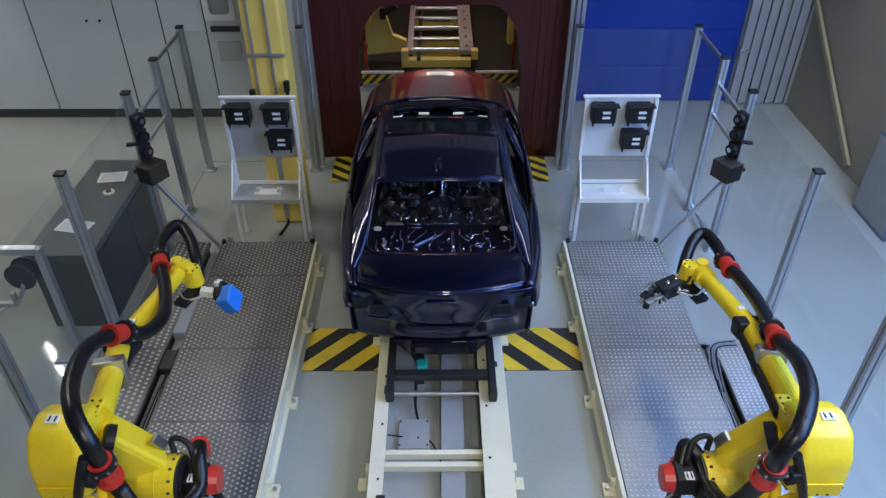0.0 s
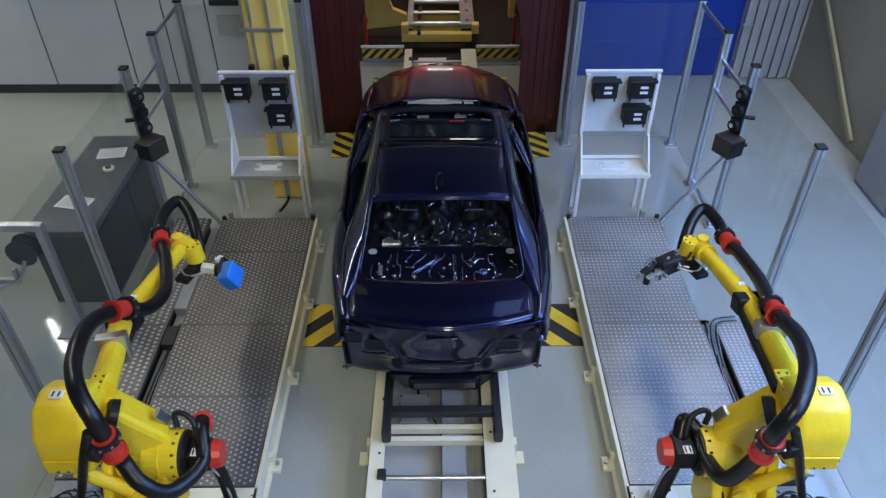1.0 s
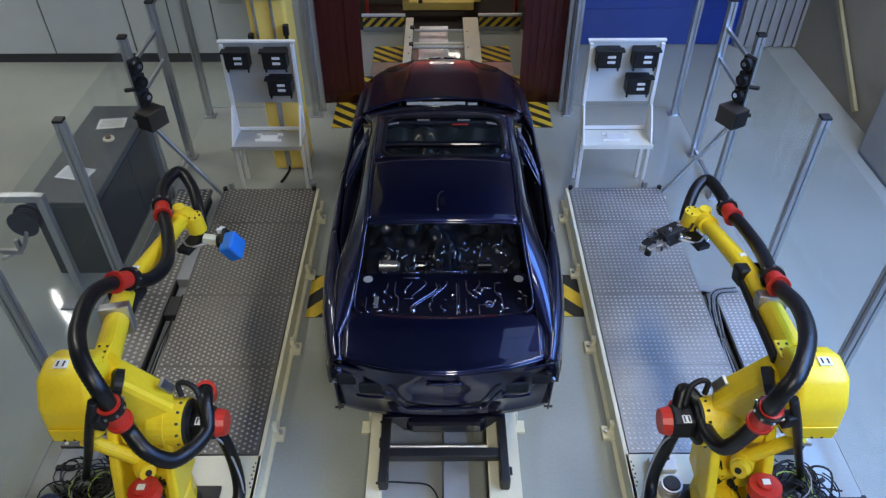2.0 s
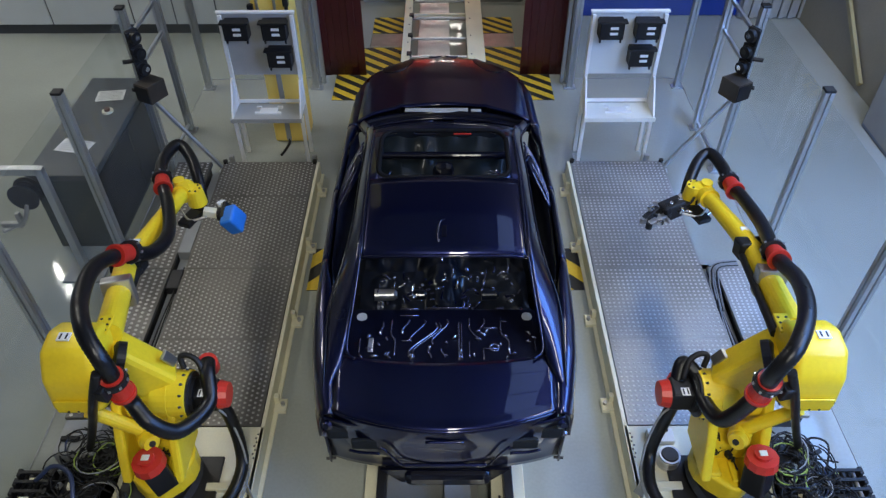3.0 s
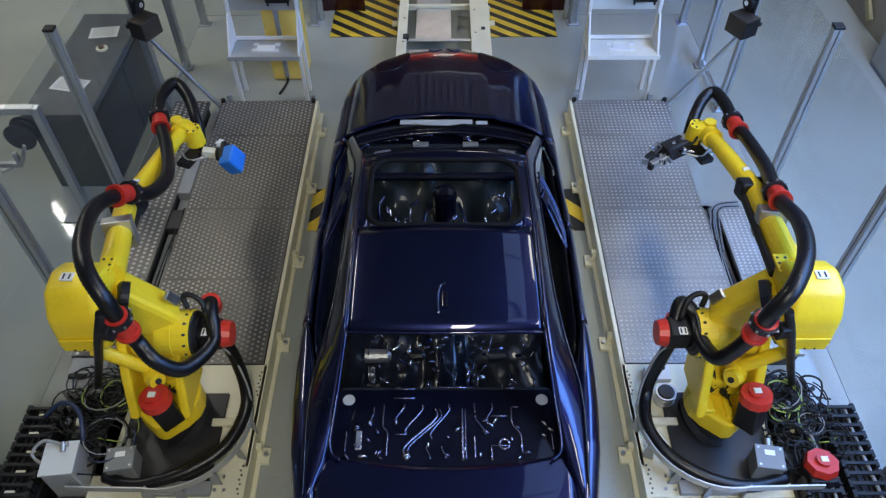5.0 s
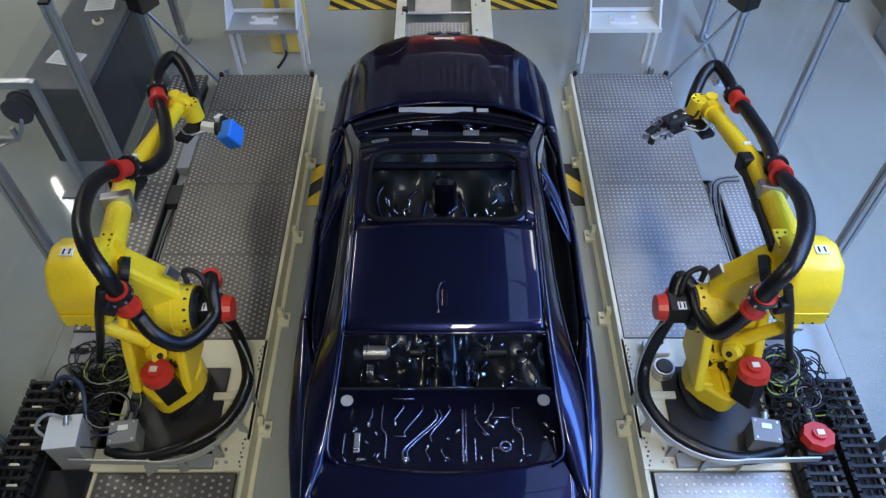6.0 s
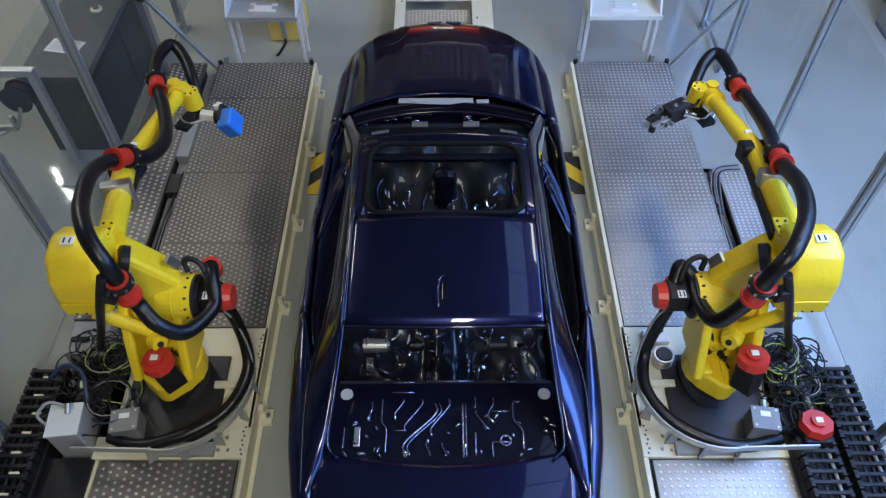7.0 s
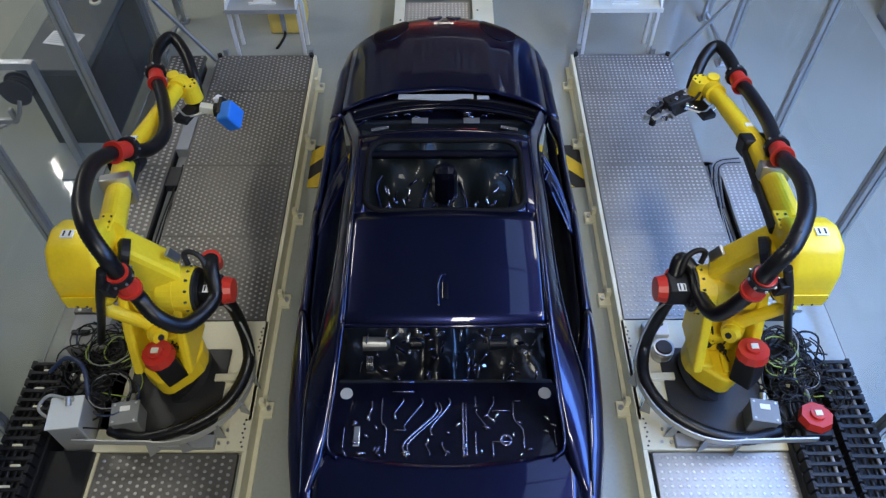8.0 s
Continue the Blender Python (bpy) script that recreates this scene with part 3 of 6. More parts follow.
# ---- fences ----
def post(x, y, h=2.03):
    p = thing("fence_post", (x, y, 0), "grooved aluminium fence post with a black cap", "post", "fence posts")
    bm = bmesh.new()
    for dx in (-0.024, 0.024):
        for dy in (-0.024, 0.024):
            box(bm, (dx, dy, h / 2), (0.034, 0.034, h), None, 0.003)
    box(bm, (0, 0, h / 2), (0.05, 0.05, h - 0.01))
    part("profile", bm, ALU, p)
    part("cap", one_box((0, 0, h + 0.012), (0.088, 0.088, 0.026), 0.006), BLACK, p, "black plastic cap")
    part("foot", one_box((0, 0, 0.01), (0.16, 0.12, 0.02), 0.004), ALU, p)
    return p


def fence_sheet(a, b, z0, z1, top=0.0):
    """A clear panel between two posts at plan points a and b, in thin frames."""
    a, b = Vector((*a, 0)), Vector((*b, 0))
    d = (b - a).normalized()
    a, b = a + 0.05 * d, b - 0.05 * d
    mid = (a + b) / 2
    m = Matrix.Translation(mid) @ Vector((d.x, d.y, 0)).to_track_quat("X", "Z").to_matrix().to_4x4()
    ob = thing("safety_screen", m, "clear plastic safety panel in an aluminium frame", "safety screen", "safety screens")
    w = (b - a).length
    pane = part("pane", one_box((0, 0, (z0 + z1) / 2), (w, 0.006, z1 - z0)), GLASS, ob, "clear plastic sheet")
    pane.visible_shadow = False
    for z in ((z0, z1) if top else (z0,)):
        strong = top and z == z1
        part("frame", one_box((0, 0, z), (w, 0.022 if strong else 0.01, top if strong else 0.01), 0.003), ALU if strong else GREY, ob)
    return ob


for side in (-1, 1):
    xs = side * 3.22
    ys = (8.81, 7.79, 6.9, 5.3, 3.8, 2.3, 0.8)
    for y in ys:
        post(xs, y)
    post(side * 1.62 + side * 0.12, 8.81, 2.03)
    fence_sheet((side * 1.74, 8.81), (xs, 8.81), 0.14, 1.99)
    fence_sheet((xs, 8.81), (xs, 7.79), 0.14, 1.99, 0.045)
    for a, b in zip(ys[2:], ys[3:]):
        fence_sheet((xs, a), (xs, b), 0.12, 1.98)
    gate = thing("fence_rails", (xs, 7.345, 0), "two aluminium cross rails between fence posts", "rail", "fence cross rails")
    for z in (1.36, 1.72):
        part("rail", one_box((0, 0, z), (0.035, 0.84, 0.04), 0.004), ALU, gate)
    part("sill", one_box((0, 0, 0.1), (0.035, 0.84, 0.04), 0.004), ALU, gate)

# ---- signals on the fence ----
for side in (-1, 1):
    sig = thing("signal_panel", (side * 3.12, 6.74, 0), "black three-lamp signal panel with a box on the fence post", "signal light", "signal panels")
    m = pose(0, 0, 0, 0, 0, side * 28)
    bm = box(bmesh.new(), (0, 0, 1.56), (0.016, 0.13, 0.66), None, 0.004)
    bm.transform(m)
    pl = part("plate", bm, DARK, sig)
    part("arm", beam(bmesh.new(), (0, 0.02, 1.5), (side * 0.1, 0.14, 1.5), 0.04, 0.04), ALU, sig)
    for k, z in enumerate((1.81, 1.635, 1.46)):
        bm = rod(box(bmesh.new(), (-side * 0.02, 0, z), (0.03, 0.15, 0.15), None, 0.012), (-side * 0.03, 0, z), (-side * 0.075, 0, z), 0.068, 0.062, 20)
        bm.transform(m)
        h = part("lamp", bm, BLACK, sig, "black round lamp housing")
        bm = rod(bmesh.new(), (-side * 0.07, 0.012, z), (-side * 0.079, 0.012, z), 0.026)
        bm.transform(m)
        part("lens", bm, (GLINT, DARK, GLINT)[k], h, "lamp lens")
    for z in (1.56, 1.24):
        part("knob", rod(bmesh.new(), (side * 0.02, -0.02, z), (side * 0.14, -0.06, z), 0.022), BLACK, sig)
    bm = box(bmesh.new(), (-side * 0.1, -0.04, 1.26), (0.2, 0.24, 0.2), None, 0.006)
    bm.transform(m)
    part("box", bm, material("bronze_box", (0.07, 0.058, 0.045), 0.4, 0.5, 0.15, 5, 70, 0.03) if side < 0 else bpy.data.materials["bronze_box"], sig, "bronze grey box")
    bm = box(bmesh.new(), (-side * 0.1, -0.165, 1.26), (0.18, 0.01, 0.18), None, 0.003)
    bm.transform(m)
    part("cover", bm, BLACK, sig, "black front cover")
    br = thing("fence_brace", (0, 0, 0), "slanting aluminium brace from post to platform", "brace", "fence braces")
    part("bar", beam(bmesh.new(), (side * 3.18, 6.84, 1.08), (side * 2.56, 6.78, 0.16), 0.035, 0.035, 0, 0.004), ALU, br)
    part("shoe", one_box((side * 2.575, 6.76, 0.06), (0.06, 0.06, 0.12), 0.006), ALU, br)


# ---- side tables ----
def side_table(side):
    t = thing("side_table", (side * 2.0, 7.12, 0), ("grey" if side < 0 else "bright steel") + " tray table with a tall back panel holding black bins", "table", "side tables")
    for dx in (-0.385, 0.385):
        part("leg", one_box((dx, -0.05, 0.33), (0.04, 0.04, 0.66), 0.004), WHITE, t)
        part("leg", one_box((dx, 0.2, 0.88), (0.04, 0.04, 1.76), 0.004), WHITE, t)
        bm = prism(bmesh.new(), [(-0.14, 0.66), (0.2, 0.66), (0.2, 1.03), (0.13, 1.03)], 0.02, Matrix.Translation((dx - 0.01, 0, 0)) @ pose(0, 0, 0, 90, 0, 90))
        part("cheek", bm, WHITE, t)
    # Right tray lightened: the lamps it mirrors are put into its colour.
    part("tray", box(box(bmesh.new(), (0, 0.02, 0.67), (0.8, 0.36, 0.02), None, 0.003), (0, -0.155, 0.67), (0.8, 0.012, 0.05)), material("lit_tray_sheet", (0.86, 0.86, 0.76), 0.3, 0.25, 0.06, 4, 70, 0.02) if side > 0 else PALE, t, "sheet metal tray")
    part("rail", one_box((0, 0.19, 0.72), (0.78, 0.02, 0.04), 0.003), WHITE, t)
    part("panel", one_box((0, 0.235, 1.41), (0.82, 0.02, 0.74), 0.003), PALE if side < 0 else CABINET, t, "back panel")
    part("trim", one_box((0, 0.225, 1.785), (0.84, 0.05, 0.022), 0.003), WHITE, t)
    spots = ((-0.21, 1.63), (0.2, 1.63), (0.21, 1.31)) if side < 0 else ((-0.2, 1.63), (0.19, 1.63), (0.17, 1.31))
    for dx, z in spots:
        b = part("bin", box(box(bmesh.new(), (dx, 0.14, z), (0.26, 0.16, 0.2), None, 0.012), (dx, 0.09, z + 0.1), (0.31, 0.1, 0.022), None, 0.006), BLACK, t, "black plastic bin")
        for k in (0.035, -0.025):
            part("label_bar", one_box((dx + 0.02, 0.056, z + k), (0.085, 0.006, 0.03), 0.002), WHITE, b, "small pale label")
        for e in (-0.11, 0.11):
            part("lug", one_box((dx + e, 0.09, z - 0.115), (0.018, 0.03, 0.05), 0.003), BLACK, b)
    fx = part("fixture", one_box((0.0, 0.02, 0.69), (0.2, 0.12, 0.02), 0.006), WHITE, t, "white locating plate")
    for ex in (-0.12, 0.12):
        for ey in (-0.02, 0.1):
            part("tab", one_box((ex, ey, 0.69), (0.06, 0.03, 0.026), 0.004), WHITE, fx)
    return t


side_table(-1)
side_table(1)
for x in (-2.5, -1.52, 1.55, 2.4):
    b = thing("floor_stop", (x, 6.98, 0), "small grey steel floor stop beside the table", "bracket", "floor stops")
    part("upright", one_box((0, 0, 0.09), (0.05, 0.06, 0.18), 0.006), GREY, b)
    part("foot", one_box((0, 0.03, 0.006), (0.09, 0.14, 0.012), 0.003), GREY, b)

# ---- bench behind the fence ----
bench = thing("control_bench", (-3.72, 6.5, 0), "dark grey control bench with papers on it outside the fence", "workbench")
part("carcass", one_box((0, 0.02, 0.44), (0.62, 1.82, 0.88), 0.01), material("bench_green_grey", (0.05, 0.06, 0.055), 0.35, 0, 0.15, 3, 60, 0.02), bench, "dark green-grey cabinet body")
part("top", one_box((0, 0.02, 0.915), (0.66, 1.86, 0.07), 0.012), BENCH, bench, "dark grey top")
part("panel", one_box((0.314, -0.4, 0.45), (0.012, 0.9, 0.8), 0.003), DARK, bench)
part("panel", one_box((0.314, 0.5, 0.45), (0.012, 0.86, 0.8), 0.003), DARK, bench)
for dx, dy, s, r in ((0.02, 0.55, 0.3, 8), (-0.02, -0.42, 0.34, -12)):
    p = thing("paper_sheet", Matrix.Translation((-3.72 + dx, 6.5 + dy, 0.9505)) @ pose(0, 0, 0, 0, 0, r), "white printed sheet lying on the bench", "paper", "papers on the bench")
    part("leaf", one_box((0, 0, 0.002), (s, 0.21, 0.003)), WHITE, p)
    for k in range(6):
        part("text_bar", one_box((0, 0.08 - 0.03 * k, 0.0042), (s * 0.8, 0.008, 0.001)), GREY, p, "grey line of print")
btn = thing("stop_button", (-3.62, 6.72, 0.95), "brown push button on a pale ring on the bench", "button")
part("ring", rod(bmesh.new(), (0, 0, 0), (0, 0, 0.02), 0.06), CREAM, btn)
part("cap", rod(bmesh.new(), (0, 0, 0.02), (0, 0, 0.045), 0.03), material("brown_button", (0.16, 0.09, 0.07), 0.5), btn, "dull brown cap")
stand = thing("frame_stand", (-3.62, 5.22, 0), "grey aluminium stand with a hanging dark reel outside the fence", "stand")
part("upright", one_box((0, 0, 0.66), (0.07, 0.07, 1.32), 0.006), ALU, stand)
part("arm", one_box((-0.18, 0, 1.29), (0.34, 0.07, 0.07), 0.006), ALU, stand)
part("foot", one_box((0, 0, 0.01), (0.4, 0.3, 0.02), 0.006), GREY, stand)
part("reel", rod(rod(rod(bmesh.new(), (-0.22, -0.06, 1.03), (-0.22, 0.06, 1.03), 0.09, None, 24), (-0.22, -0.07, 1.03), (-0.22, -0.055, 1.03), 0.14, 0.135, 24), (-0.22, 0.055, 1.03), (-0.22, 0.07, 1.03), 0.14, 0.135, 24), DARK, stand, "dark hose reel")
for k in range(3):
    part("hose", tube(bmesh.new(), [Vector((-0.22 + 0.1 * math.cos(0.4 * i), -0.035 + 0.035 * k, 1.03 + 0.1 * math.sin(0.4 * i))) for i in range(17)], 0.014, 8), BLACK, stand, "wound black hose")
part("hook", box(one_box((-0.42, -0.1, 0.74), (0.2, 0.05, 0.05), 0.01), (-0.33, -0.1, 0.8), (0.04, 0.05, 0.16), None, 0.01), STEEL, stand, "bare steel hook")
part("hose", tube(bmesh.new(), spline([(-0.22, -0.06, 0.95), (-0.28, -0.12, 0.8), (-0.4, -0.1, 0.72), (-0.5, -0.16, 0.7)]), 0.02, 8), STEEL, stand)


# ---- robots ----
def collar(parent, at, along, r=0.07, length=0.15):
    a, d = Vector(at), Vector(along).normalized()
    part("sleeve", rod(bmesh.new(), a + d * (length * 0.5 + 0.05), a + d * (length * 0.5 + 0.066), r * 1.0, None, 18), RED, parent, "red hose sleeve")
    up = d.orthogonal().normalized()
    for k in range(8):
        q = a + d * (length * 0.5 + 0.026) + (Matrix.Rotation(k * 0.785, 4, d) @ up) * r * 1.2
        part("screw", rod(bmesh.new(), q - d * 0.008, q + d * 0.008, 0.009, None, 6), STEEL, parent)
    c = part("collar", rod(rod(bmesh.new(), a - d * length / 2, a + d * length / 2, r, r * 0.86, 20), a - d * length / 2, a - d * (length / 2 - 0.03), r * 1.12, None, 20), RED, parent, "red hose collar")
    part("clamp", rod(bmesh.new(), a + d * length * 0.5, a + d * (length * 0.5 + 0.05), r * 1.2, None, 14), BLACK, c, "black hose clamp")
    return c


def robot(side, fore, hose, ring, collars, wrist, tool, word):
    base_x, base_y = side * 2.0, 2.76
    rb = thing("industrial_robot", (0, 0, 0), word, "robot", "robots")
    part("pedestal", rod(rod(bmesh.new(), (base_x, base_y, 0.2), (base_x + side * 0.03, base_y, 0.25), 0.25, None, 28), (base_x + side * 0.03, base_y, 0.25), (base_x + side * 0.03, base_y, 0.36), 0.2, 0.19, 28), DARK, rb, "dark round pedestal")
    # turret: a drop-shaped casting with its point to the rear
    drop = [(0.24 * math.cos(a), 0.24 * math.sin(a)) for a in [math.radians(d) for d in range(-20, 201, 20)]] + [(-0.16, -0.17), (-0.03, -0.275), (0.03, -0.275), (0.16, -0.17)]
    t1 = part("turret", prism(bmesh.new(), drop, 0.2, Matrix.Translation((base_x + side * 0.035, base_y + 0.02, 0.36))), YELLOW, rb)
    bev = t1.modifiers.new("soft_edges", "BEVEL")
    bev.width, bev.segments = 0.025, 3
    for dx in (-0.19, 0.17):
        cheek = prism(bmesh.new(), [(-0.22, 0.0), (0.2, 0.0), (0.3, 0.42), (0.22, 0.6), (0.06, 0.6), (-0.08, 0.35)], 0.07, Matrix.Translation((base_x + dx - 0.035, base_y, 0.6)) @ pose(0, 0, 0, 90, 0, 90))
        c = part("cheek", cheek, YELLOW, rb)
        bv = c.modifiers.new("soft_edges", "BEVEL")
        bv.width, bv.segments = 0.02, 2
    part("gearbox", box(bmesh.new(), (base_x, base_y + 0.1, 0.68), (0.26, 0.26, 0.2), None, 0.03), YELLOW, rb)
    # swivel motor with a red cap
    top, low = (Vector((-1.97, 2.55, 0.88)), Vector((-1.94, 2.56, 0.58))) if side < 0 else (Vector((2.12, 2.56, 0.88)), Vector((2.14, 2.51, 0.58)))
    ax = (top - low).normalized()
    m1 = part("motor", beam(bmesh.new(), low, top - ax * 0.03, 0.16, 0.16, 20, 0.015), BLACK, rb, "black swivel motor")
    part("cap", rod(rod(bmesh.new(), top - ax * 0.04, top + ax * 0.025, 0.112, 0.104, 12), top + ax * 0.025, top + ax * 0.05, 0.055, None, 12), RED, m1, "red motor cap")
    part("tag", box(bmesh.new(), top + ax * 0.053, (0.05, 0.04, 0.01)), CREAM, m1, "pale tag")
    # shoulder drum and its motor, axis across
    jy, jz = 2.93, 1.1
    xi, xo = side * 1.72, side * 2.12
    part("shoulder_drum", rod(rod(bmesh.new(), (xi, jy, jz), (side * 1.95, jy, jz), 0.17, None, 28), (side * 1.95, jy, jz), (xo, jy, jz), 0.15, None, 28), YELLOW, rb)
    m2 = part("motor", rod(box(bmesh.new(), (side * 1.61, jy, jz), (0.16, 0.17, 0.17), None, 0.02), (side * 1.72, jy, jz), (side * 1.68, jy, jz), 0.13), BLACK, rb, "black shoulder motor")
    part("cap", rod(bmesh.new(), (side * 1.53, jy, jz), (side * 1.465, jy, jz), 0.1, 0.085, 14), RED, m2, "red motor cap")
    lb = part("label_bar", one_box((side * 1.62, jy - 0.05, jz + 0.088), (0.055, 0.06, 0.006)), WHITE, m2, "small white label")
    for dx in (-0.014, 0.014):
        part("print_bar", one_box((side * 1.62 + dx, jy - 0.05, jz + 0.092), (0.009, 0.045, 0.004)), BLACK, lb, "dark print bar")
    for k in range(10):
        a = k * 0.628
        part("bolt", rod(bmesh.new(), (xi + side * 0.004, jy + 0.145 * math.cos(a), jz + 0.145 * math.sin(a)), (xi - side * 0.012, jy + 0.145 * math.cos(a), jz + 0.145 * math.sin(a)), 0.011, None, 6), DARK, rb)
    # upper arm leaning out to the elbow
    up = part("upper_arm", beam(bmesh.new(), (side * 1.9, jy + 0.06, jz + 0.08), (side * 2.16, 2.9, 1.62), 0.26, 0.24, 90, 0.04), YELLOW, rb)
    part("disc", rod(rod(bmesh.new(), (side * 1.985, 2.83, 1.63), (side * 2.03, 2.82, 1.65), 0.1, None, 24), (side * 2.03, 2.82, 1.65), (side * 2.045, 2.815, 1.657), 0.1, 0.075, 24), BLACK, up, "black cover disc")
    part("signal_line", tube(bmesh.new(), spline([(side * 1.76, jy + 0.1, jz + 0.16), (side * 1.78, jy + 0.14, jz + 0.23), (side * 1.73, jy + 0.15, jz + 0.24), (side * 1.66, jy + 0.12, jz + 0.2), (side * 1.62, jy + 0.04, jz + 0.1)], 6), 0.02, 8), BLACK, up, "black signal line")
    part("limit_box", beam(bmesh.new(), (side * 1.82, jy + 0.12, jz + 0.2), (side * 1.84, jy + 0.06, jz + 0.36), 0.025, 0.07, 0, 0.006), STEEL, up, "steel limit switch")
    # elbow casting
    prof = [(-0.235, -0.16), (-0.2, 0.1), (-0.1, 0.25), (0.06, 0.27), (0.2, 0.2), (0.22, -0.05), (0.14, -0.2), (-0.12, -0.24)]
    el = prism(bmesh.new(), prof, 0.32, Matrix.Translation((side * 2.24 - 0.16, 2.79, 1.6)) @ pose(0, 0, 0, 90, 0, 90))
    e = part("elbow_housing", el, YELLOW, rb)
    bv = e.modifiers.new("soft_edges", "BEVEL")
    bv.width, bv.segments, bv.limit_method = 0.045, 4, "NONE"
    for p in e.data.polygons:
        p.use_smooth = True
    for dx in (-0.05, 0.06):
        part("bolt", rod(bmesh.new(), (side * 2.3 + dx, 2.6, 1.52), (side * 2.3 + dx, 2.556, 1.515), 0.011, None, 8), DARK, e)
    lb = part("label_bar", one_box((side * 2.27, 2.8, 1.868), (0.075, 0.06, 0.012)), WHITE, e, "small white label")
    for dx in (-0.018, 0.018):
        part("print_bar", one_box((side * 2.27 + dx, 2.8, 1.8755), (0.01, 0.04, 0.004)), BLACK, lb, "dark print bar")
    deck = part("deck", one_box((side * 2.11, 2.96, 1.79), (0.09, 0.15, 0.02), 0.006), YELLOW, e, "yellow drilled deck")
    for k in range(6):
        part("hole", rod(bmesh.new(), (side * 2.11 - 0.025 + 0.05 * (k % 2), 2.91 + 0.045 * (k // 2), 1.798), (side * 2.11 - 0.025 + 0.05 * (k % 2), 2.91 + 0.045 * (k // 2), 1.803), 0.009, None, 8), DARK, deck)
    part("cover", one_box((side * 2.25, 2.556, 1.5), (0.22, 0.012, 0.11), 0.005), YELLOW, e)
    part("seam", one_box((side * 2.24, 2.79, 1.42), (0.325, 0.36, 0.006), 0.002), DARK, e, "dark joint line")
    # castings and wiring on the turret
    for k in range(9):
        a = math.radians(-10 + 25 * k)
        q = (base_x + side * 0.035 + 0.205 * math.cos(a), base_y + 0.02 + 0.205 * math.sin(a))
        part("bolt", rod(bmesh.new(), (*q, 0.555), (*q, 0.572), 0.011, None, 6), DARK, t1)
    part("rib", one_box((base_x + side * 0.035, base_y - 0.12, 0.575), (0.05, 0.16, 0.03), 0.01), YELLOW, t1)
    part("cover", one_box((base_x - side * 0.12, base_y - 0.08, 0.58), (0.12, 0.16, 0.05), 0.015), YELLOW, t1)
    rw = random.Random(31)
    for k in range(12):
        q = Vector((base_x - side * rw.uniform(-0.02, 0.17), base_y + rw.uniform(-0.1, 0.06), rw.uniform(0.6, 0.78)))
        part("connector", box(bmesh.new(), q, (rw.uniform(0.02, 0.045), rw.uniform(0.02, 0.05), rw.uniform(0.02, 0.05)), pose(0, 0, 0, rw.uniform(-40, 40), 0, rw.uniform(0, 90)), 0.004), (BLACK, DARK, BLACK, STEEL)[k % 4], t1, "small connector")
        part("wire", tube(bmesh.new(), spline([q, q + Vector((rw.uniform(-0.05, 0.05), rw.uniform(-0.04, 0.04), 0.05)), q + Vector((rw.uniform(-0.08, 0.08), rw.uniform(-0.08, 0.08), -0.04))], 4), 0.006, 6), BLACK, t1, "black wire")
    # drum flange, arm cover and shoulder plugs
    part("flange", rod(bmesh.new(), (side * 1.84, jy, jz), (side * 1.852, jy, jz), 0.176, None, 28), YELLOW, rb, "cast flange ring")
    part("flange", rod(bmesh.new(), (side * 1.705, jy, jz), (side * 1.722, jy, jz), 0.16, None, 28), DARK, rb, "dark joint ring")
    for k in range(5):
        q = Vector((side * (1.635 + 0.02 * k), jy + 0.05 - 0.012 * k, jz - 0.1))
        part("plug", rod(bmesh.new(), q, q + Vector((-side * 0.01, -0.035, -0.05)), 0.016, None, 10), (BLACK, STEEL)[k % 2], m2)
    part("arm_cover", beam(bmesh.new(), (side * 1.95, jy - 0.045, jz + 0.22), (side * 2.1, 2.835, 1.55), 0.2, 0.05, 90, 0.018), YELLOW, up, "raised arm cover")
    part("lead", tube(bmesh.new(), spline([(side * 1.56, jy - 0.06, jz - 0.06), (side * 1.5, jy - 0.05, jz - 0.22), (side * 1.44, jy - 0.12, jz - 0.45), (side * 1.42, jy - 0.2, 0.45)], 6), 0.009, 6), GREY, m2, "thin grey lead")
    # balance rods
    part("link_rod", rod(rod(bmesh.new(), (side * 2.3, 2.7, 1.25), (side * 2.02, 2.76, 0.9), 0.045), (side * 2.06, 2.8, 0.88), (side * 2.0, 2.7, 0.9), 0.075), YELLOW, rb, "yellow link rod")
    part("link_eye", rod(bmesh.new(), (side * 2.0, 2.69, 0.915), (side * 1.96, 2.655, 0.93), 0.062, 0.056, 20), YELLOW, rb, "yellow link eye")
    for k in range(14):
        a = 0.449 * k
        part("bolt", rod(bmesh.new(), (side * 1.735, jy + 0.158 * math.cos(a), jz + 0.158 * math.sin(a)), (side * 1.755, jy + 0.176 * math.cos(a), jz + 0.176 * math.sin(a)), 0.009, None, 6), DARK, rb)
    part("slot", beam(bmesh.new(), (side * 1.99, jy - 0.055, jz + 0.29), (side * 2.0, jy - 0.06, jz + 0.34), 0.012, 0.012), DARK, up, "dark slot")
    for k in range(3):
        part("screw", rod(bmesh.new(), (side * (2.17 + 0.06 * k), 2.552, 1.46), (side * (2.17 + 0.06 * k), 2.546, 1.46), 0.008, None, 8), DARK, e)
    part("clip", box(bmesh.new(), Vector((side * 1.99, 2.5, 1.72)), (0.08, 0.07, 0.12), pose(0, 0, 0, 10, 0, side * 12), 0.01), BLACK, rb, "black rod clamp")
    part("pin", rod(bmesh.new(), (side * 1.96, 2.655, 0.93), (side * 1.952, 2.648, 0.934), 0.022, None, 12), DARK, rb, "dark pin")
    part("pin", rod(bmesh.new(), (side * 2.0, 2.7, 0.9), (side * 1.994, 2.69, 0.902), 0.03, None, 12), DARK, rb, "dark pin")
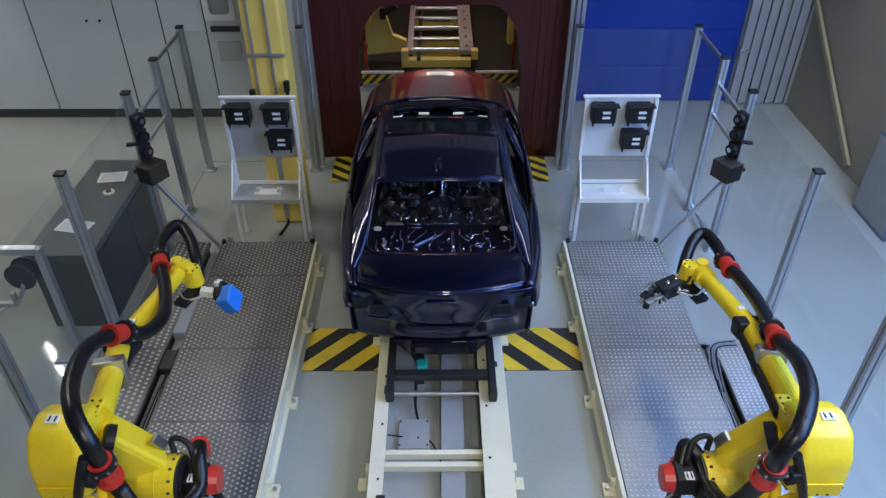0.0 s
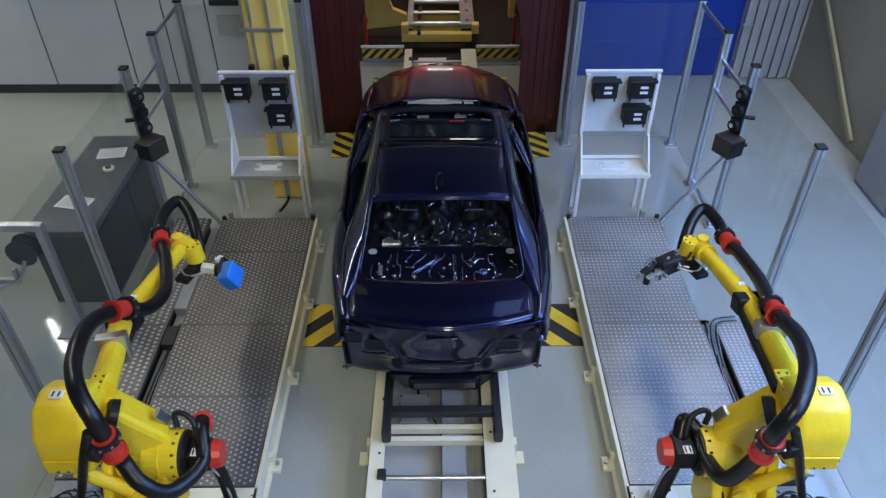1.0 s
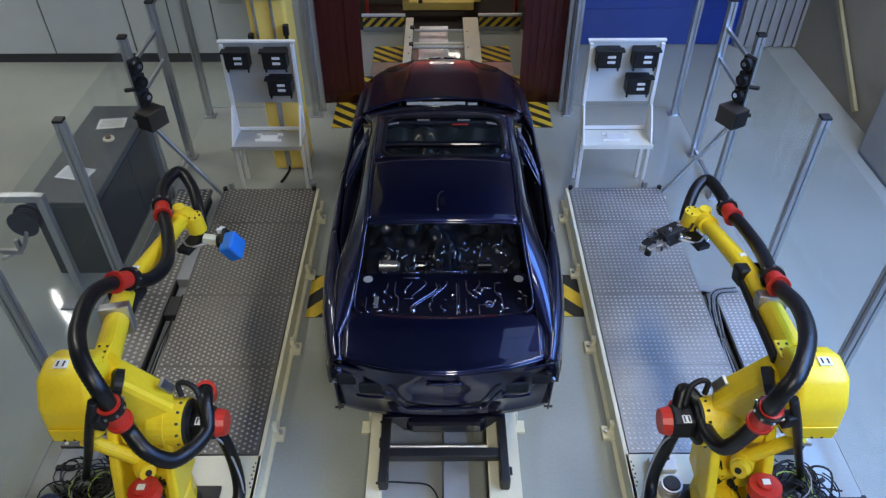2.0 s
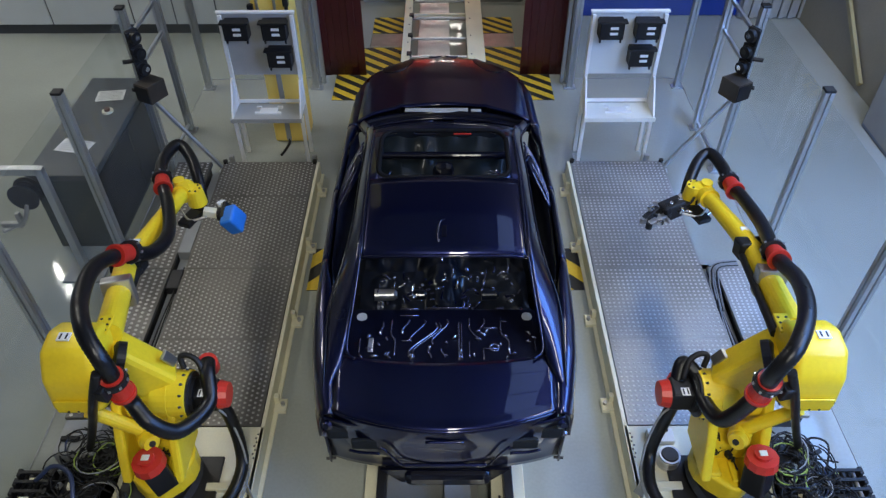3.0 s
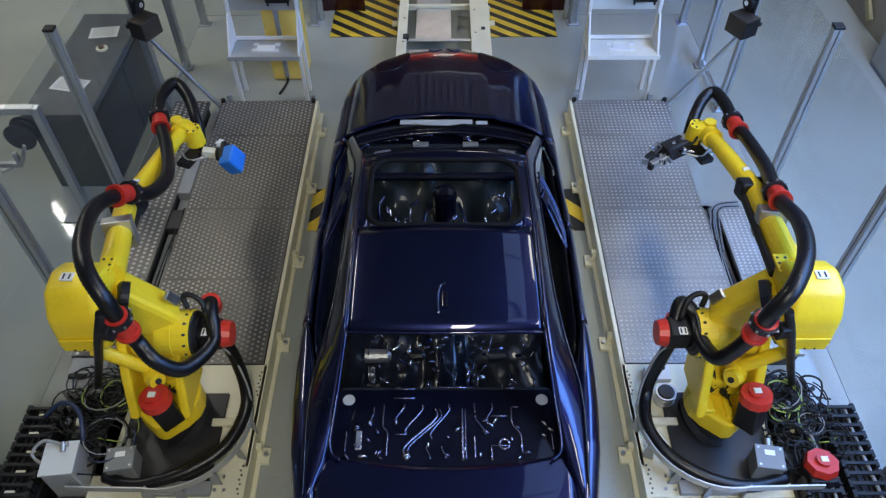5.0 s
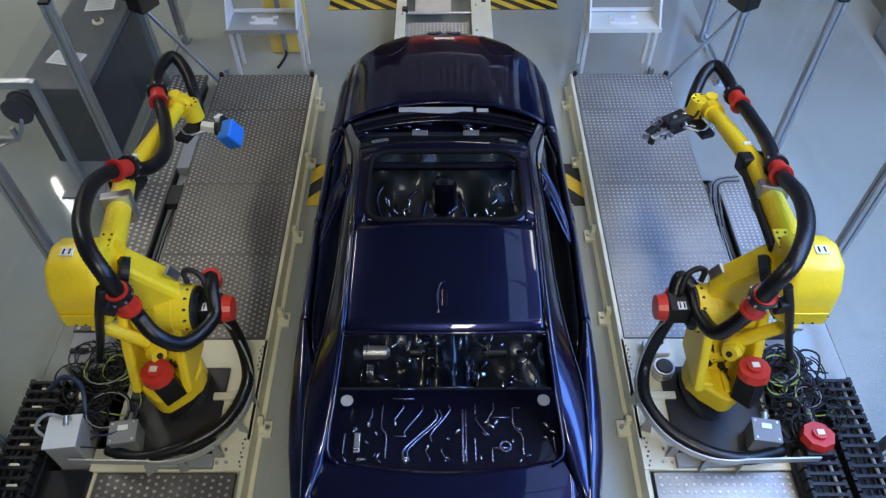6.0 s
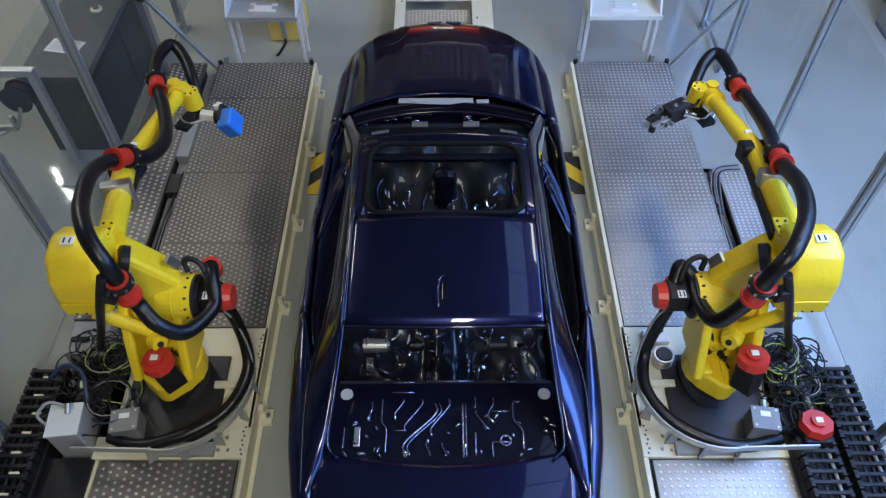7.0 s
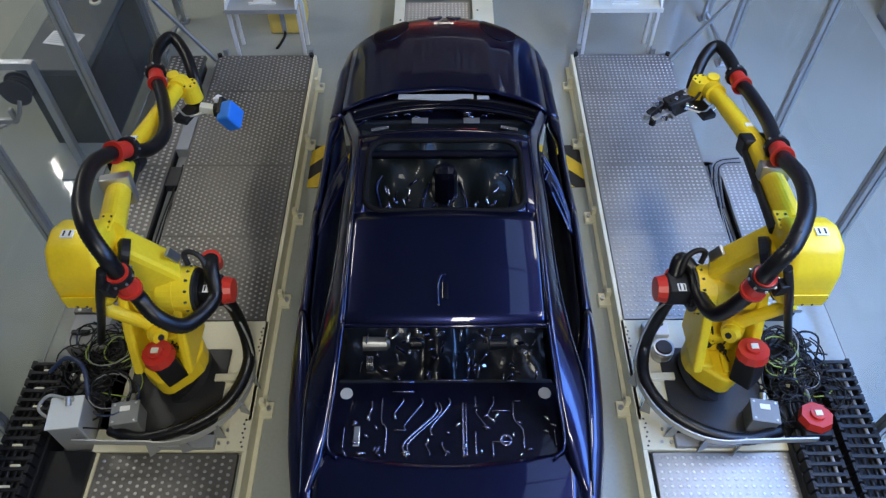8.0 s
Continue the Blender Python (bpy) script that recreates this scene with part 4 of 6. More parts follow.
    part("cable_rod", tube(bmesh.new(), spline([(side * 1.97, 2.51, 1.89), (side * 2.06, 2.50, 1.66), (side * 2.31, 2.67, 1.10), (side * 2.68, 2.96, 0.35)], 6), 0.028, 10), BLACK, rb, "black upright conduit")
    # forearm
    f0, f1, f2 = (Vector(p) for p in fore)
    fa = part("forearm", rod(rod(bmesh.new(), f0, f1, 0.085, 0.078, 24), f1, f2, 0.076, 0.06, 24), YELLOW, rb)
    d = (f2 - f1).normalized()
    part("bracket", beam(bmesh.new(), f1 - d * 0.05, f1 + d * 0.1, 0.24, 0.14, 0, 0.02), BLACK, fa, "black hose bracket")
    part("strut", rod(bmesh.new(), f1 + Vector((-side * 0.09, -0.02, -0.02)), Vector((side * 2.08, 2.95, 1.7)), 0.028), BLACK, fa, "black strut")
    part("guard", beam(bmesh.new(), f0 + (f1 - f0) * 0.52, f0 + (f1 - f0) * 0.62, 0.2, 0.22, 0, 0.01), STEEL, fa, "bare steel bracket")
    part("label_bar", box(bmesh.new(), f1 + d * 0.22 + Vector((0, 0, 0.071)), (0.05, 0.05, 0.012)), WHITE, fa, "small white label")
    w0, w1 = (Vector(p) for p in wrist)
    wr = part("wrist", rod(rod(rod(bmesh.new(), f2 - d * 0.05, f2 + d * 0.1, 0.085, 0.08, 20), w0, w1, 0.08, None, 20), w1 - Vector((0, 0, 0.09)), w1 + Vector((0, 0, 0.07)), 0.085, 0.07, 20), YELLOW, rb, "yellow wrist knuckle")
    for k in range(6):
        q = w1 + Vector((0.05 * math.cos(1.047 * k), 0.05 * math.sin(1.047 * k), 0.066))
        part("bolt", rod(bmesh.new(), q, q + Vector((0, 0, 0.012)), 0.009, None, 6), DARK, wr)
    part("cover", rod(bmesh.new(), w0 - Vector((0, 0, 0.03)), w0 + Vector((0, 0, 0.085)), 0.06, 0.05, 18), YELLOW, wr, "cast yellow cover")
    part("flange", rod(bmesh.new(), w1 + Vector((0, 0, -0.16)), w1 + Vector((0, 0, -0.09)), 0.07), BLACK, wr, "black flange")
    part("sensor_fin", box(bmesh.new(), w1 + Vector((-side * -0.03, -0.18, -0.12)), (0.12, 0.2, 0.05), pose(0, 0, 0, 0, 0, 20 * side), 0.01), BLACK, wr, "black bracket")
    part("wire", tube(bmesh.new(), spline([w1 + Vector((side * 0.12, -0.12, -0.05)), w1 + Vector((side * 0.02, -0.22, -0.1)), w1 + Vector((-side * 0.12, -0.18, -0.1))]), 0.01, 6), STEEL, wr, "thin silver air line")
    # hose with collars
    path = spline(hose, 16)
    hs = part("dress_hose", tube(bmesh.new(), path, 0.051, 16, 0.035), HOSE, rb, "black corrugated dress hose")
    for c in collars:
        collar(hs, hose[c], Vector(hose[c + 1]) - Vector(hose[c - 1]))
    part("hose_end", rod(bmesh.new(), Vector(hose[0]), Vector(hose[0]) + Vector((-side * -0.02, 0.05, -0.12)), 0.07), RED, hs, "red hose end")
    # cable ring round the base with its guard
    rp = spline(ring, 14)
    part("ring_hose", tube(bmesh.new(), rp, 0.045, 14, 0.03), HOSE, rb, "black cable hose round the base")
    gp = []
    for k in range(19):
        a = math.radians(-100 + 6.2 * k)
        gp.append(Vector((base_x - side * 0.56 * math.cos(a), base_y - 0.08 + 0.56 * math.sin(a), 0.42)))
    gp = [Vector((base_x + side * 0.62, base_y - 0.62, 0.42))] + gp
    guard_m = bmesh.new()
    rows = [(guard_m.verts.new(p), guard_m.verts.new(p - Vector((0, 0, 0.06)))) for p in gp]
    for a, b in zip(rows, rows[1:]):
        guard_m.faces.new((a[0], a[1], b[1], b[0]))
    gd = thick(part("ring_guard", guard_m, PALE, rb, "curved aluminium guard strip"), 0.012)
    for k in (1, 5, 9, 13, 17):
        p = gp[k]
        part("stay", prism(bmesh.new(), [(-0.04, 0), (0.04, 0), (0.03, 0.2), (-0.01, 0.2)], 0.008, Matrix.Translation((p.x, p.y, 0.2)) @ pose(0, 0, 0, 90, 0, 40 * k)), GREY, gd, "grey stay")
    # tool
    h0, h1, h2 = (Vector(p) for p in tool)
    if side < 0:
        part("tool_arm", beam(bmesh.new(), h0, h1, 0.07, 0.07, 0, 0.008), CREAM, rb, "cream tool arm")
        mt = pose(0, 0, 0, 16, -22, -8)
        tp = part("tool_plate", box(rod(bmesh.new(), h1 - Vector((0.03, 0, 0)), h1 + Vector((0.04, 0, 0)), 0.06), h1 + Vector((0.06, 0, 0.0)), (0.04, 0.17, 0.17), mt, 0.008), BLACK, rb, "black tool plate")
        part("camera_bolt", rod(box(bmesh.new(), h1 + Vector((0.0, 0.08, 0.06)), (0.05, 0.05, 0.04), None, 0.006), h1 + Vector((-0.02, 0.05, 0.03)), h1 + Vector((-0.02, 0.05, 0.09)), 0.016), WHITE, tp)
        part("foam_block", box(bmesh.new(), h2 + Vector((0.02, 0.0, 0.01)), (0.13, 0.19, 0.19), mt, 0.02), BLOCK, rb, "bright blue foam block")
    else:
        gr = part("gripper", beam(bmesh.new(), h0, h1, 0.16, 0.13, 15, 0.015), DARK, rb, "dark steel gripper head")
        dd = (h2 - h1).normalized()
        nn = Vector((-dd.y, dd.x, 0))
        part("cylinder", rod(bmesh.new(), h0 + nn * -0.08 - dd * 0.05, h1 - nn * 0.07, 0.026), STEEL, gr, "bright cylinder")
        for s in (-1, 1):
            part("finger", beam(bmesh.new(), h1 + nn * 0.06 * s, h2 + nn * 0.04 * s, 0.055, 0.07, 0, 0.01), (BLACK, STEEL)[s > 0], gr, "gripper finger")
            part("pad", rod(bmesh.new(), h2 + nn * 0.04 * s - Vector((0, 0, 0.03)), h2 + nn * 0.04 * s + Vector((0, 0, 0.03)), 0.03), (STEEL, BLACK)[s > 0], gr)
        for k in range(4):
            part("fitting", box(bmesh.new(), h0 + (h1 - h0) * (0.2 + 0.22 * k) + Vector((0, 0, 0.06)), (0.045, 0.03, 0.035), pose(0, 0, 0, 0, 0, 30 * k), 0.005), (GLINT, BLACK)[k % 2], gr)
        rg = random.Random(5)
        for k in range(16):
            q = h0 + (h2 - h0) * rg.uniform(0.0, 0.9) + nn * rg.uniform(-0.1, 0.1) + Vector((0, 0, rg.uniform(0.0, 0.08)))
            part("fitting", box(bmesh.new(), q, (rg.uniform(0.02, 0.06), rg.uniform(0.02, 0.05), rg.uniform(0.02, 0.05)), pose(0, 0, 0, rg.uniform(-30, 30), 0, rg.uniform(0, 90)), 0.005), (BLACK, BLACK, STEEL, DARK, GLINT)[k % 5], gr)
        part("air_line", tube(bmesh.new(), spline([w1 + Vector((0.02, -0.1, -0.08)), h0 + Vector((0.1, 0.02, 0.1)), h0 + Vector((0.02, -0.08, 0.06)), h1]), 0.011, 6), BLACK, gr, "black air line")
        part("air_line", tube(bmesh.new(), spline([w1 + Vector((0.16, -0.12, -0.1)), w1 + Vector((0.08, -0.2, -0.12)), h0 + Vector((0.0, -0.1, 0.0)), h1 + Vector((0, -0.04, 0.03))]), 0.011, 6), GLINT, gr, "silver air line")
    return rb


robot(-1, [(-2.1, 2.94, 1.72), (-2.31, 3.78, 1.52), (-2.26, 4.93, 1.27)],
      [(-1.64, 3.13, 1.2), (-1.6, 3.0, 1.24), (-1.57, 2.82, 1.15), (-1.69, 2.58, 1.2), (-1.82, 2.54, 1.35), (-1.93, 2.62, 1.47), (-1.93, 2.58, 1.66), (-1.94, 2.56, 1.93), (-2.05, 2.69, 2.05), (-2.17, 2.95, 2.03), (-2.24, 3.31, 1.95), (-2.20, 3.59, 1.80), (-2.12, 3.82, 1.6), (-2.11, 4.12, 1.5), (-2.25, 4.56, 1.42), (-2.39, 4.88, 1.4), (-2.48, 5.2, 1.4), (-2.43, 5.49, 1.38),
       (-2.29, 5.36, 1.32), (-2.18, 5.12, 1.22), (-2.15, 5.0, 1.08)],
      [(-1.62, 2.95, 1.08), (-1.52, 2.92, 0.92), (-1.47, 2.84, 0.6), (-1.47, 2.69, 0.45), (-1.59, 2.44, 0.38), (-1.85, 2.26, 0.36), (-2.17, 2.18, 0.34), (-2.42, 2.26, 0.3)],
      (6, 11, 15), [(-2.3, 5.0, 1.27), (-2.16, 4.93, 1.24)], [(-2.08, 4.81, 1.15), (-1.93, 4.81, 1.12), (-1.84, 4.75, 1.1)],
      "yellow six-axis industrial robot holding a blue foam block")
robot(1, [(2.2, 2.97, 1.72), (2.3, 3.91, 1.52), (2.27, 4.83, 1.28)],
      [(1.6, 3.0, 1.15), (1.64, 3.08, 1.24), (1.72, 3.0, 1.2), (1.73, 2.79, 1.18), (1.78, 2.62, 1.25), (1.87, 2.58, 1.50), (1.88, 2.55, 1.66), (1.87, 2.50, 1.90), (1.97, 2.57, 2.04), (2.13, 2.84, 2.03), (2.24, 3.19, 1.93), (2.29, 3.59, 1.76), (2.4, 4.1, 1.6), (2.42, 4.54, 1.5), (2.41, 4.75, 1.45), (2.42, 5.09, 1.42), (2.38, 5.3, 1.4), (2.27, 5.23, 1.36),
       (2.17, 5.06, 1.26), (2.14, 4.97, 1.1)],
      [(1.62, 2.95, 1.06), (1.56, 2.9, 0.85), (1.51, 2.85, 0.5), (1.48, 2.6, 0.42), (1.61, 2.37, 0.38), (1.86, 2.21, 0.36), (2.13, 2.16, 0.34), (2.42, 2.24, 0.3)],
      (6, 11, 14), [(2.27, 4.93, 1.28), (2.18, 4.95, 1.25)], [(2.1, 4.9, 1.15), (1.92, 4.84, 1.1), (1.77, 4.76, 1.05)],
      "yellow six-axis industrial robot holding a dark gripper")

# ---- robot bases and the clutter round them ----
for side in (-1, 1):
    bp = thing("base_plate", (0, 0, 0), "cream steel robot base plate with drilled holes", "base plate", "robot base plates")
    part("plate", one_box((side * 2.0, 2.7, 0.185), (1.12, 1.12, 0.03), 0.004), CREAM, bp)
    part("wing", one_box((side * 1.515, 2.26, 0.205), (0.16, 0.24, 0.012), 0.003), CREAM, bp)
    for k in range(7):
        part("hole", rod(bmesh.new(), (side * (1.475 + 0.012 * (k % 2)), 2.17 + 0.035 * k, 0.2), (side * (1.475 + 0.012 * (k % 2)), 2.17 + 0.035 * k, 0.2135), 0.008, None, 8), DARK, bp)
        part("hole", rod(bmesh.new(), (side * (1.475 + 0.012 * (k % 2)), 2.98 + 0.035 * k, 0.19), (side * (1.475 + 0.012 * (k % 2)), 2.98 + 0.035 * k, 0.2025), 0.008, None, 8), DARK, bp)
    for x, y in ((1.58, 2.2), (1.65, 2.2), (1.6, 2.3), (1.67, 2.3)):
        part("bolt", rod(bmesh.new(), (side * x, y, 0.195), (side * x, y, 0.215), 0.013, None, 8), STEEL, bp)
    part("sub_plate", one_box((side * 2.05, 2.62, 0.215), (0.72, 0.72, 0.03), 0.006), DARK, bp, "dark steel sub plate")
    part("crossbar", one_box((side * 1.62, 2.72, 0.225), (0.3, 0.06, 0.05), 0.006), CREAM, bp)
    part("apron", one_box((side * 1.88, 2.2, 0.225), (0.42, 0.1, 0.05), 0.006), GREY, bp, "grey apron")
    part("support", one_box((side * 2.0, 2.7, 0.085), (1.0, 1.0, 0.17)), CREAM, bp)

    ch = thing("cable_chain", (0, 0, 0), "black plastic cable carrier chain lying by the robot", "cable chain", "cable chains")
    cx = side * (2.96 if side > 0 else 3.02)
    lane = [cx] if side < 0 else [cx, cx - 0.32]
    for li, lx in enumerate(lane):
        for k in range(26):
            y = (2.78 if li == 0 else 2.2) - 0.075 * k
            x = lx
            for dx in (-0.12, 0.12):
                lk = part("link", one_box((x + dx, y, 0.3), (0.03, 0.06, 0.1), 0.004), BLACK, ch)
            part("bridge", one_box((x, y, 0.345), (0.25, 0.026, 0.016), 0.003), BLACK, ch)
            if side < 0 and k % 2:
                part("clip", one_box((x + 0.02 * (k % 3 - 1), y + 0.03, 0.322), (0.07, 0.022, 0.02), 0.004), CREAM, ch, "pale separator clip")
        for j in range(4):
            part("cable", tube(bmesh.new(), [Vector((lx - 0.075 + 0.05 * j + 0.008 * math.sin(i * 1.3 + j), 2.8 - 0.2 * i, 0.305)) for i in range(11)], 0.014, 6), (BLACK, DARK, BLACK, DARK if side < 0 else GREY)[j], ch, "cable")
        part("carrier", one_box((lx, 1.85, 0.125), (0.3, 2.0, 0.25), 0.01), BLACK, ch, "black carrier trough")
    if side < 0:
        part("side_tray", one_box((-2.705, 1.15, 0.1), (0.33, 2.0, 0.2), 0.01), BLACK, ch, "black side tray")
    tan = thing("cable_tangle", (0, 0, 0), "tangle of grey, black and green cables beside the robot base", "cables", "cable tangles")
    rnd = random.Random(7 + side)
    for k in range(26):
        cxx, cyy = side * rnd.uniform(2.42, 2.82), rnd.uniform(2.35, 3.05)
        r = rnd.uniform(0.08, 0.2)
        a0, n = rnd.uniform(0, 6.28), 7
        pts = [(cxx + r * math.cos(a0 + i * 0.8) + rnd.uniform(-0.03, 0.03), cyy + r * 0.9 * math.sin(a0 + i * 0.8) + rnd.uniform(-0.03, 0.03), 0.22 + 0.18 * rnd.random() + 0.01 * i) for i in range(n)]
        mt = rnd.choice([BLACK, BLACK, BLACK, DARK, BLACK, BLACK, DARK, BLACK, bpy.data.materials.get("green_yellow_wire") or material("green_yellow_wire", (0.3, 0.42, 0.08), 0.4, 0, 0.2, 20, 90, 0.02), bpy.data.materials.get("blue_wire") or material("blue_wire", (0.03, 0.045, 0.1), 0.4, 0, 0.2, 20, 90, 0.02)])
        part("cable", tube(bmesh.new(), spline(pts, 4), rnd.uniform(0.005, 0.009), 6), mt, tan, "loose cable")
    for k in range(22):
        cxx, cyy, cz, r = side * rnd.uniform(2.42, 2.84), rnd.uniform(2.4, 3.02), rnd.uniform(0.34, 0.46), rnd.uniform(0.06, 0.15)
        if k < 7:
            cxx, cyy, cz, r = side * (2.54 + rnd.uniform(-0.03, 0.03)), 2.84 + rnd.uniform(-0.03, 0.03), 0.4 + 0.012 * k, rnd.uniform(0.12, 0.17)
        tx, ty = rnd.uniform(-0.3, 0.3), rnd.uniform(-0.3, 0.3)
        loop = [Vector((cxx + r * math.cos(0.42 * i), cyy + r * math.sin(0.42 * i), cz + r * (tx * math.cos(0.42 * i) + ty * math.sin(0.42 * i)) + 0.002 * i)) for i in range(19)]
        part("coil", tube(bmesh.new(), loop, 0.004 + 0.001 * (k % 3), 6), (BLACK, DARK, bpy.data.materials.get("green_yellow_wire") or GREY, BLACK, GREY, BLACK, BLACK, DARK, BLACK, BLACK, DARK)[k % 11], tan, "coiled cable")
    if side < 0:
        part("hose", tube(bmesh.new(), spline([(-2.98, 2.7, 0.37), (-2.82, 2.74, 0.5), (-2.66, 2.66, 0.53), (-2.6, 2.5, 0.46), (-2.62, 2.4, 0.3)], 10), 0.017, 8, 0.06), bpy.data.materials["blue_wire"], tan, "dark blue corrugated hose")
    for k in range(10):
        q = Vector((side * rnd.uniform(2.45, 2.85), rnd.uniform(2.42, 3.0), rnd.uniform(0.3, 0.38)))
        part("connector", box(bmesh.new(), q, (0.05, 0.035, 0.035), pose(0, 0, 0, rnd.uniform(-30, 30), 0, rnd.uniform(0, 180)), 0.006), (BLACK, STEEL, CREAM, DARK, BLACK)[k % 5], tan, "cable connector")
    part("tray", one_box((side * 2.66, 2.72, 0.1), (0.42, 0.84, 0.2), 0.01), DARK, tan, "dark tray")
    part("valve_block", one_box((side * 2.62, 2.9, 0.26), (0.26, 0.2, 0.12), 0.01), BLACK, tan)

    jb = thing("junction_box", Matrix.Translation((side * 2.3, 2.34, 0.23)) @ pose(0, 0, 0, 0, 0, side * -8), "grey enamel junction box on the robot base", "junction box", "junction boxes")
    box_mat = bpy.data.materials.get("junction_box_grey") or material("junction_box_grey", (0.19, 0.2, 0.2), 0.45, 0, 0.1, 6, 90, 0.03)
    part("body", one_box((0, 0, 0.09), (0.19, 0.17, 0.18), 0.01), box_mat, jb)
    part("lid", one_box((0, 0, 0.185), (0.2, 0.18, 0.02), 0.006), box_mat, jb)
    for dx in (-0.075, 0.075):
        for dy in (-0.065, 0.065):
            part("screw", rod(bmesh.new(), (dx, dy, 0.194), (dx, dy, 0.2), 0.009, None, 8), STEEL, jb)
    part("label_bar", one_box((0.0, 0.03, 0.197), (0.07, 0.04, 0.004)), WHITE, jb, "small white label")
    part("plug", rod(bmesh.new(), (0.02, 0.09, 0.12), (0.02, 0.17, 0.14), 0.025), STEEL, jb, "silver plug")

drum = thing("steel_drum", (1.71, 2.93, 0.2), "bright steel drum on the robot base plate", "drum")
part("shell", rod(bmesh.new(), (0, 0, 0), (0, 0, 0.12), 0.08, None, 24), STEEL, drum)
for z in (0.03, 0.09):
    part("hoop", rod(bmesh.new(), (0, 0, z - 0.006), (0, 0, z + 0.006), 0.083, None, 24), STEEL, drum)
part("lid", rod(bmesh.new(), (0, 0, 0.12), (0, 0, 0.132), 0.066, 0.058, 24), DARK, drum)
white = thing("cover_plate", (1.7, 3.14, 0.2), "small white cover plate on the robot base", "cover plate")
part("plate", one_box((0, 0, 0.03), (0.2, 0.12, 0.06), 0.006), WHITE, white)
part("latch", one_box((0.02, 0.04, 0.07), (0.08, 0.03, 0.03), 0.006), BLACK, white, "black latch")
box_l = thing("valve_cabinet", Matrix.Translation((-2.68, 2.3, 0)) @ pose(0, 0, 0, 0, 0, 6), "pale grey valve cabinet with a hinged lid beside the robot", "cabinet")
part("body", one_box((0, 0, 0.25), (0.22, 0.24, 0.5), 0.012), PALE, box_l)
part("lid", one_box((0, -0.002, 0.507), (0.23, 0.25, 0.016), 0.004), CABINET, box_l)
part("latch", box(rod(bmesh.new(), (0.02, 0.04, 0.52), (0.02, 0.1, 0.55), 0.02), (0.02, 0.09, 0.53), (0.06, 0.03, 0.04), None, 0.006), STEEL, box_l)
part("cable", tube(bmesh.new(), spline([(0.0, 0.1, 0.52), (-0.12, 0.12, 0.55), (-0.2, 0.06, 0.5), (-0.14, 0.0, 0.46), (-0.1, 0.02, 0.44)]), 0.012, 8), GREY, box_l)
motor_r = thing("floor_motor", (2.64, 2.28, 0.2), "black drive motor with a red octagonal cap", "motor")
part("body", one_box((0.0, -0.02, 0.1), (0.2, 0.2, 0.2), 0.012), BLACK, motor_r)
part("cap", rod(rod(bmesh.new(), (0, 0.0, 0.2), (0, 0.01, 0.26), 0.12, 0.11, 8), (0, 0.01, 0.26), (0, 0.012, 0.285), 0.05), RED, motor_r, "red octagonal cap")
part("tag", one_box((0, 0.01, 0.289), (0.05, 0.04, 0.008)), CREAM, motor_r)
blade = thing("side_bracket", (-2.78, 3.05, 0), "pale steel bracket sheet beside the robot base", "bracket")
part("sheet", one_box((0, 0, 0.2), (0.3, 0.3, 0.4), 0.006), GREY, blade)
part("handle", one_box((-0.05, -0.03, 0.415), (0.14, 0.04, 0.03), 0.008), BLACK, blade)


# ---- the car shell ----
def lerp(x, pairs):
    return float(np.interp(x, [p[0] for p in pairs], [p[1] for p in pairs]))


WIDE = [(-1.12, 0.815), (-0.95, 0.865), (-0.6, 0.93), (-0.3, 0.962), (0, 0.978), (0.6, 0.99), (1.2, 1.0), (1.6, 0.985), (2.3, 0.98), (3.0, 0.965), (3.35, 0.925), (3.55, 0.88), (3.7, 0.81), (3.85, 0.66)]
BELT = [(-1.12, 1.29), (-0.6, 1.335), (0, 1.33), (1.2, 1.28), (2.2, 1.25), (3.0, 1.165), (3.4, 1.075), (3.7, 0.96), (3.85, 0.86)]
INNER = [(-1.12, 0.71), (-0.65, 0.745), (0.0, 0.84), (0.25, 0.895), (1.0, 0.92), (2.0, 0.905), (2.2, 0.86), (2.45, 0.83), (3.0, 0.82), (3.4, 0.8), (3.7, 0.7), (3.85, 0.55)]
ROOF = [(-0.02, 1.71), (0.4, 1.75), (0.9, 1.765), (1.25, 1.758), (1.55, 1.738)]
PROFILE = [(0.0, 0.93), (0.2, 0.965), (0.45, 0.995), (0.6, 1.0), (0.72, 0.985), (0.86, 0.985), (0.96, 0.965)]


def low_edge(y):
    z = 0.54
    for c, r in ((-0.1, 0.37), (2.92, 0.37)):
        if abs(y - c) < r:
            z = max(z, 0.68 + math.sqrt(r * r - (y - c) ** 2))
    if y < -0.5:
        z = max(z, 0.6 + 0.46 * min(1.0, (-0.5 - y) / 0.35))
    return min(z, 1.06)


def flank(side, y0, y1, n):
    bm, rows = bmesh.new(), []
    for i in range(n + 1):
        y = y0 + (y1 - y0) * i / n
        w, b, lo, inner = lerp(y, WIDE), lerp(y, BELT), low_edge(y), lerp(y, INNER)
        pts = [(w * f, max(lo, 0.54 + (b - 0.54) * u) if u else lo) for u, f in PROFILE]
        pts += [(w * 0.945, b + 0.006), ((w * 0.945 + inner) / 2, b + 0.022), (inner, b + 0.02), (inner - 0.012, b - 0.1)]
        rows.append([bm.verts.new((side * x, y, z)) for x, z in pts])
    for a, c in zip(rows, rows[1:]):
        for k in range(len(a) - 1):
            bm.faces.new((a[k], a[k + 1], c[k + 1], c[k])).smooth = True
    return bm


def roof_z(x, y):
    return lerp(y, ROOF) - 0.03 * (x / 0.62) ** 2 - 0.02 * (x / 0.62) ** 6


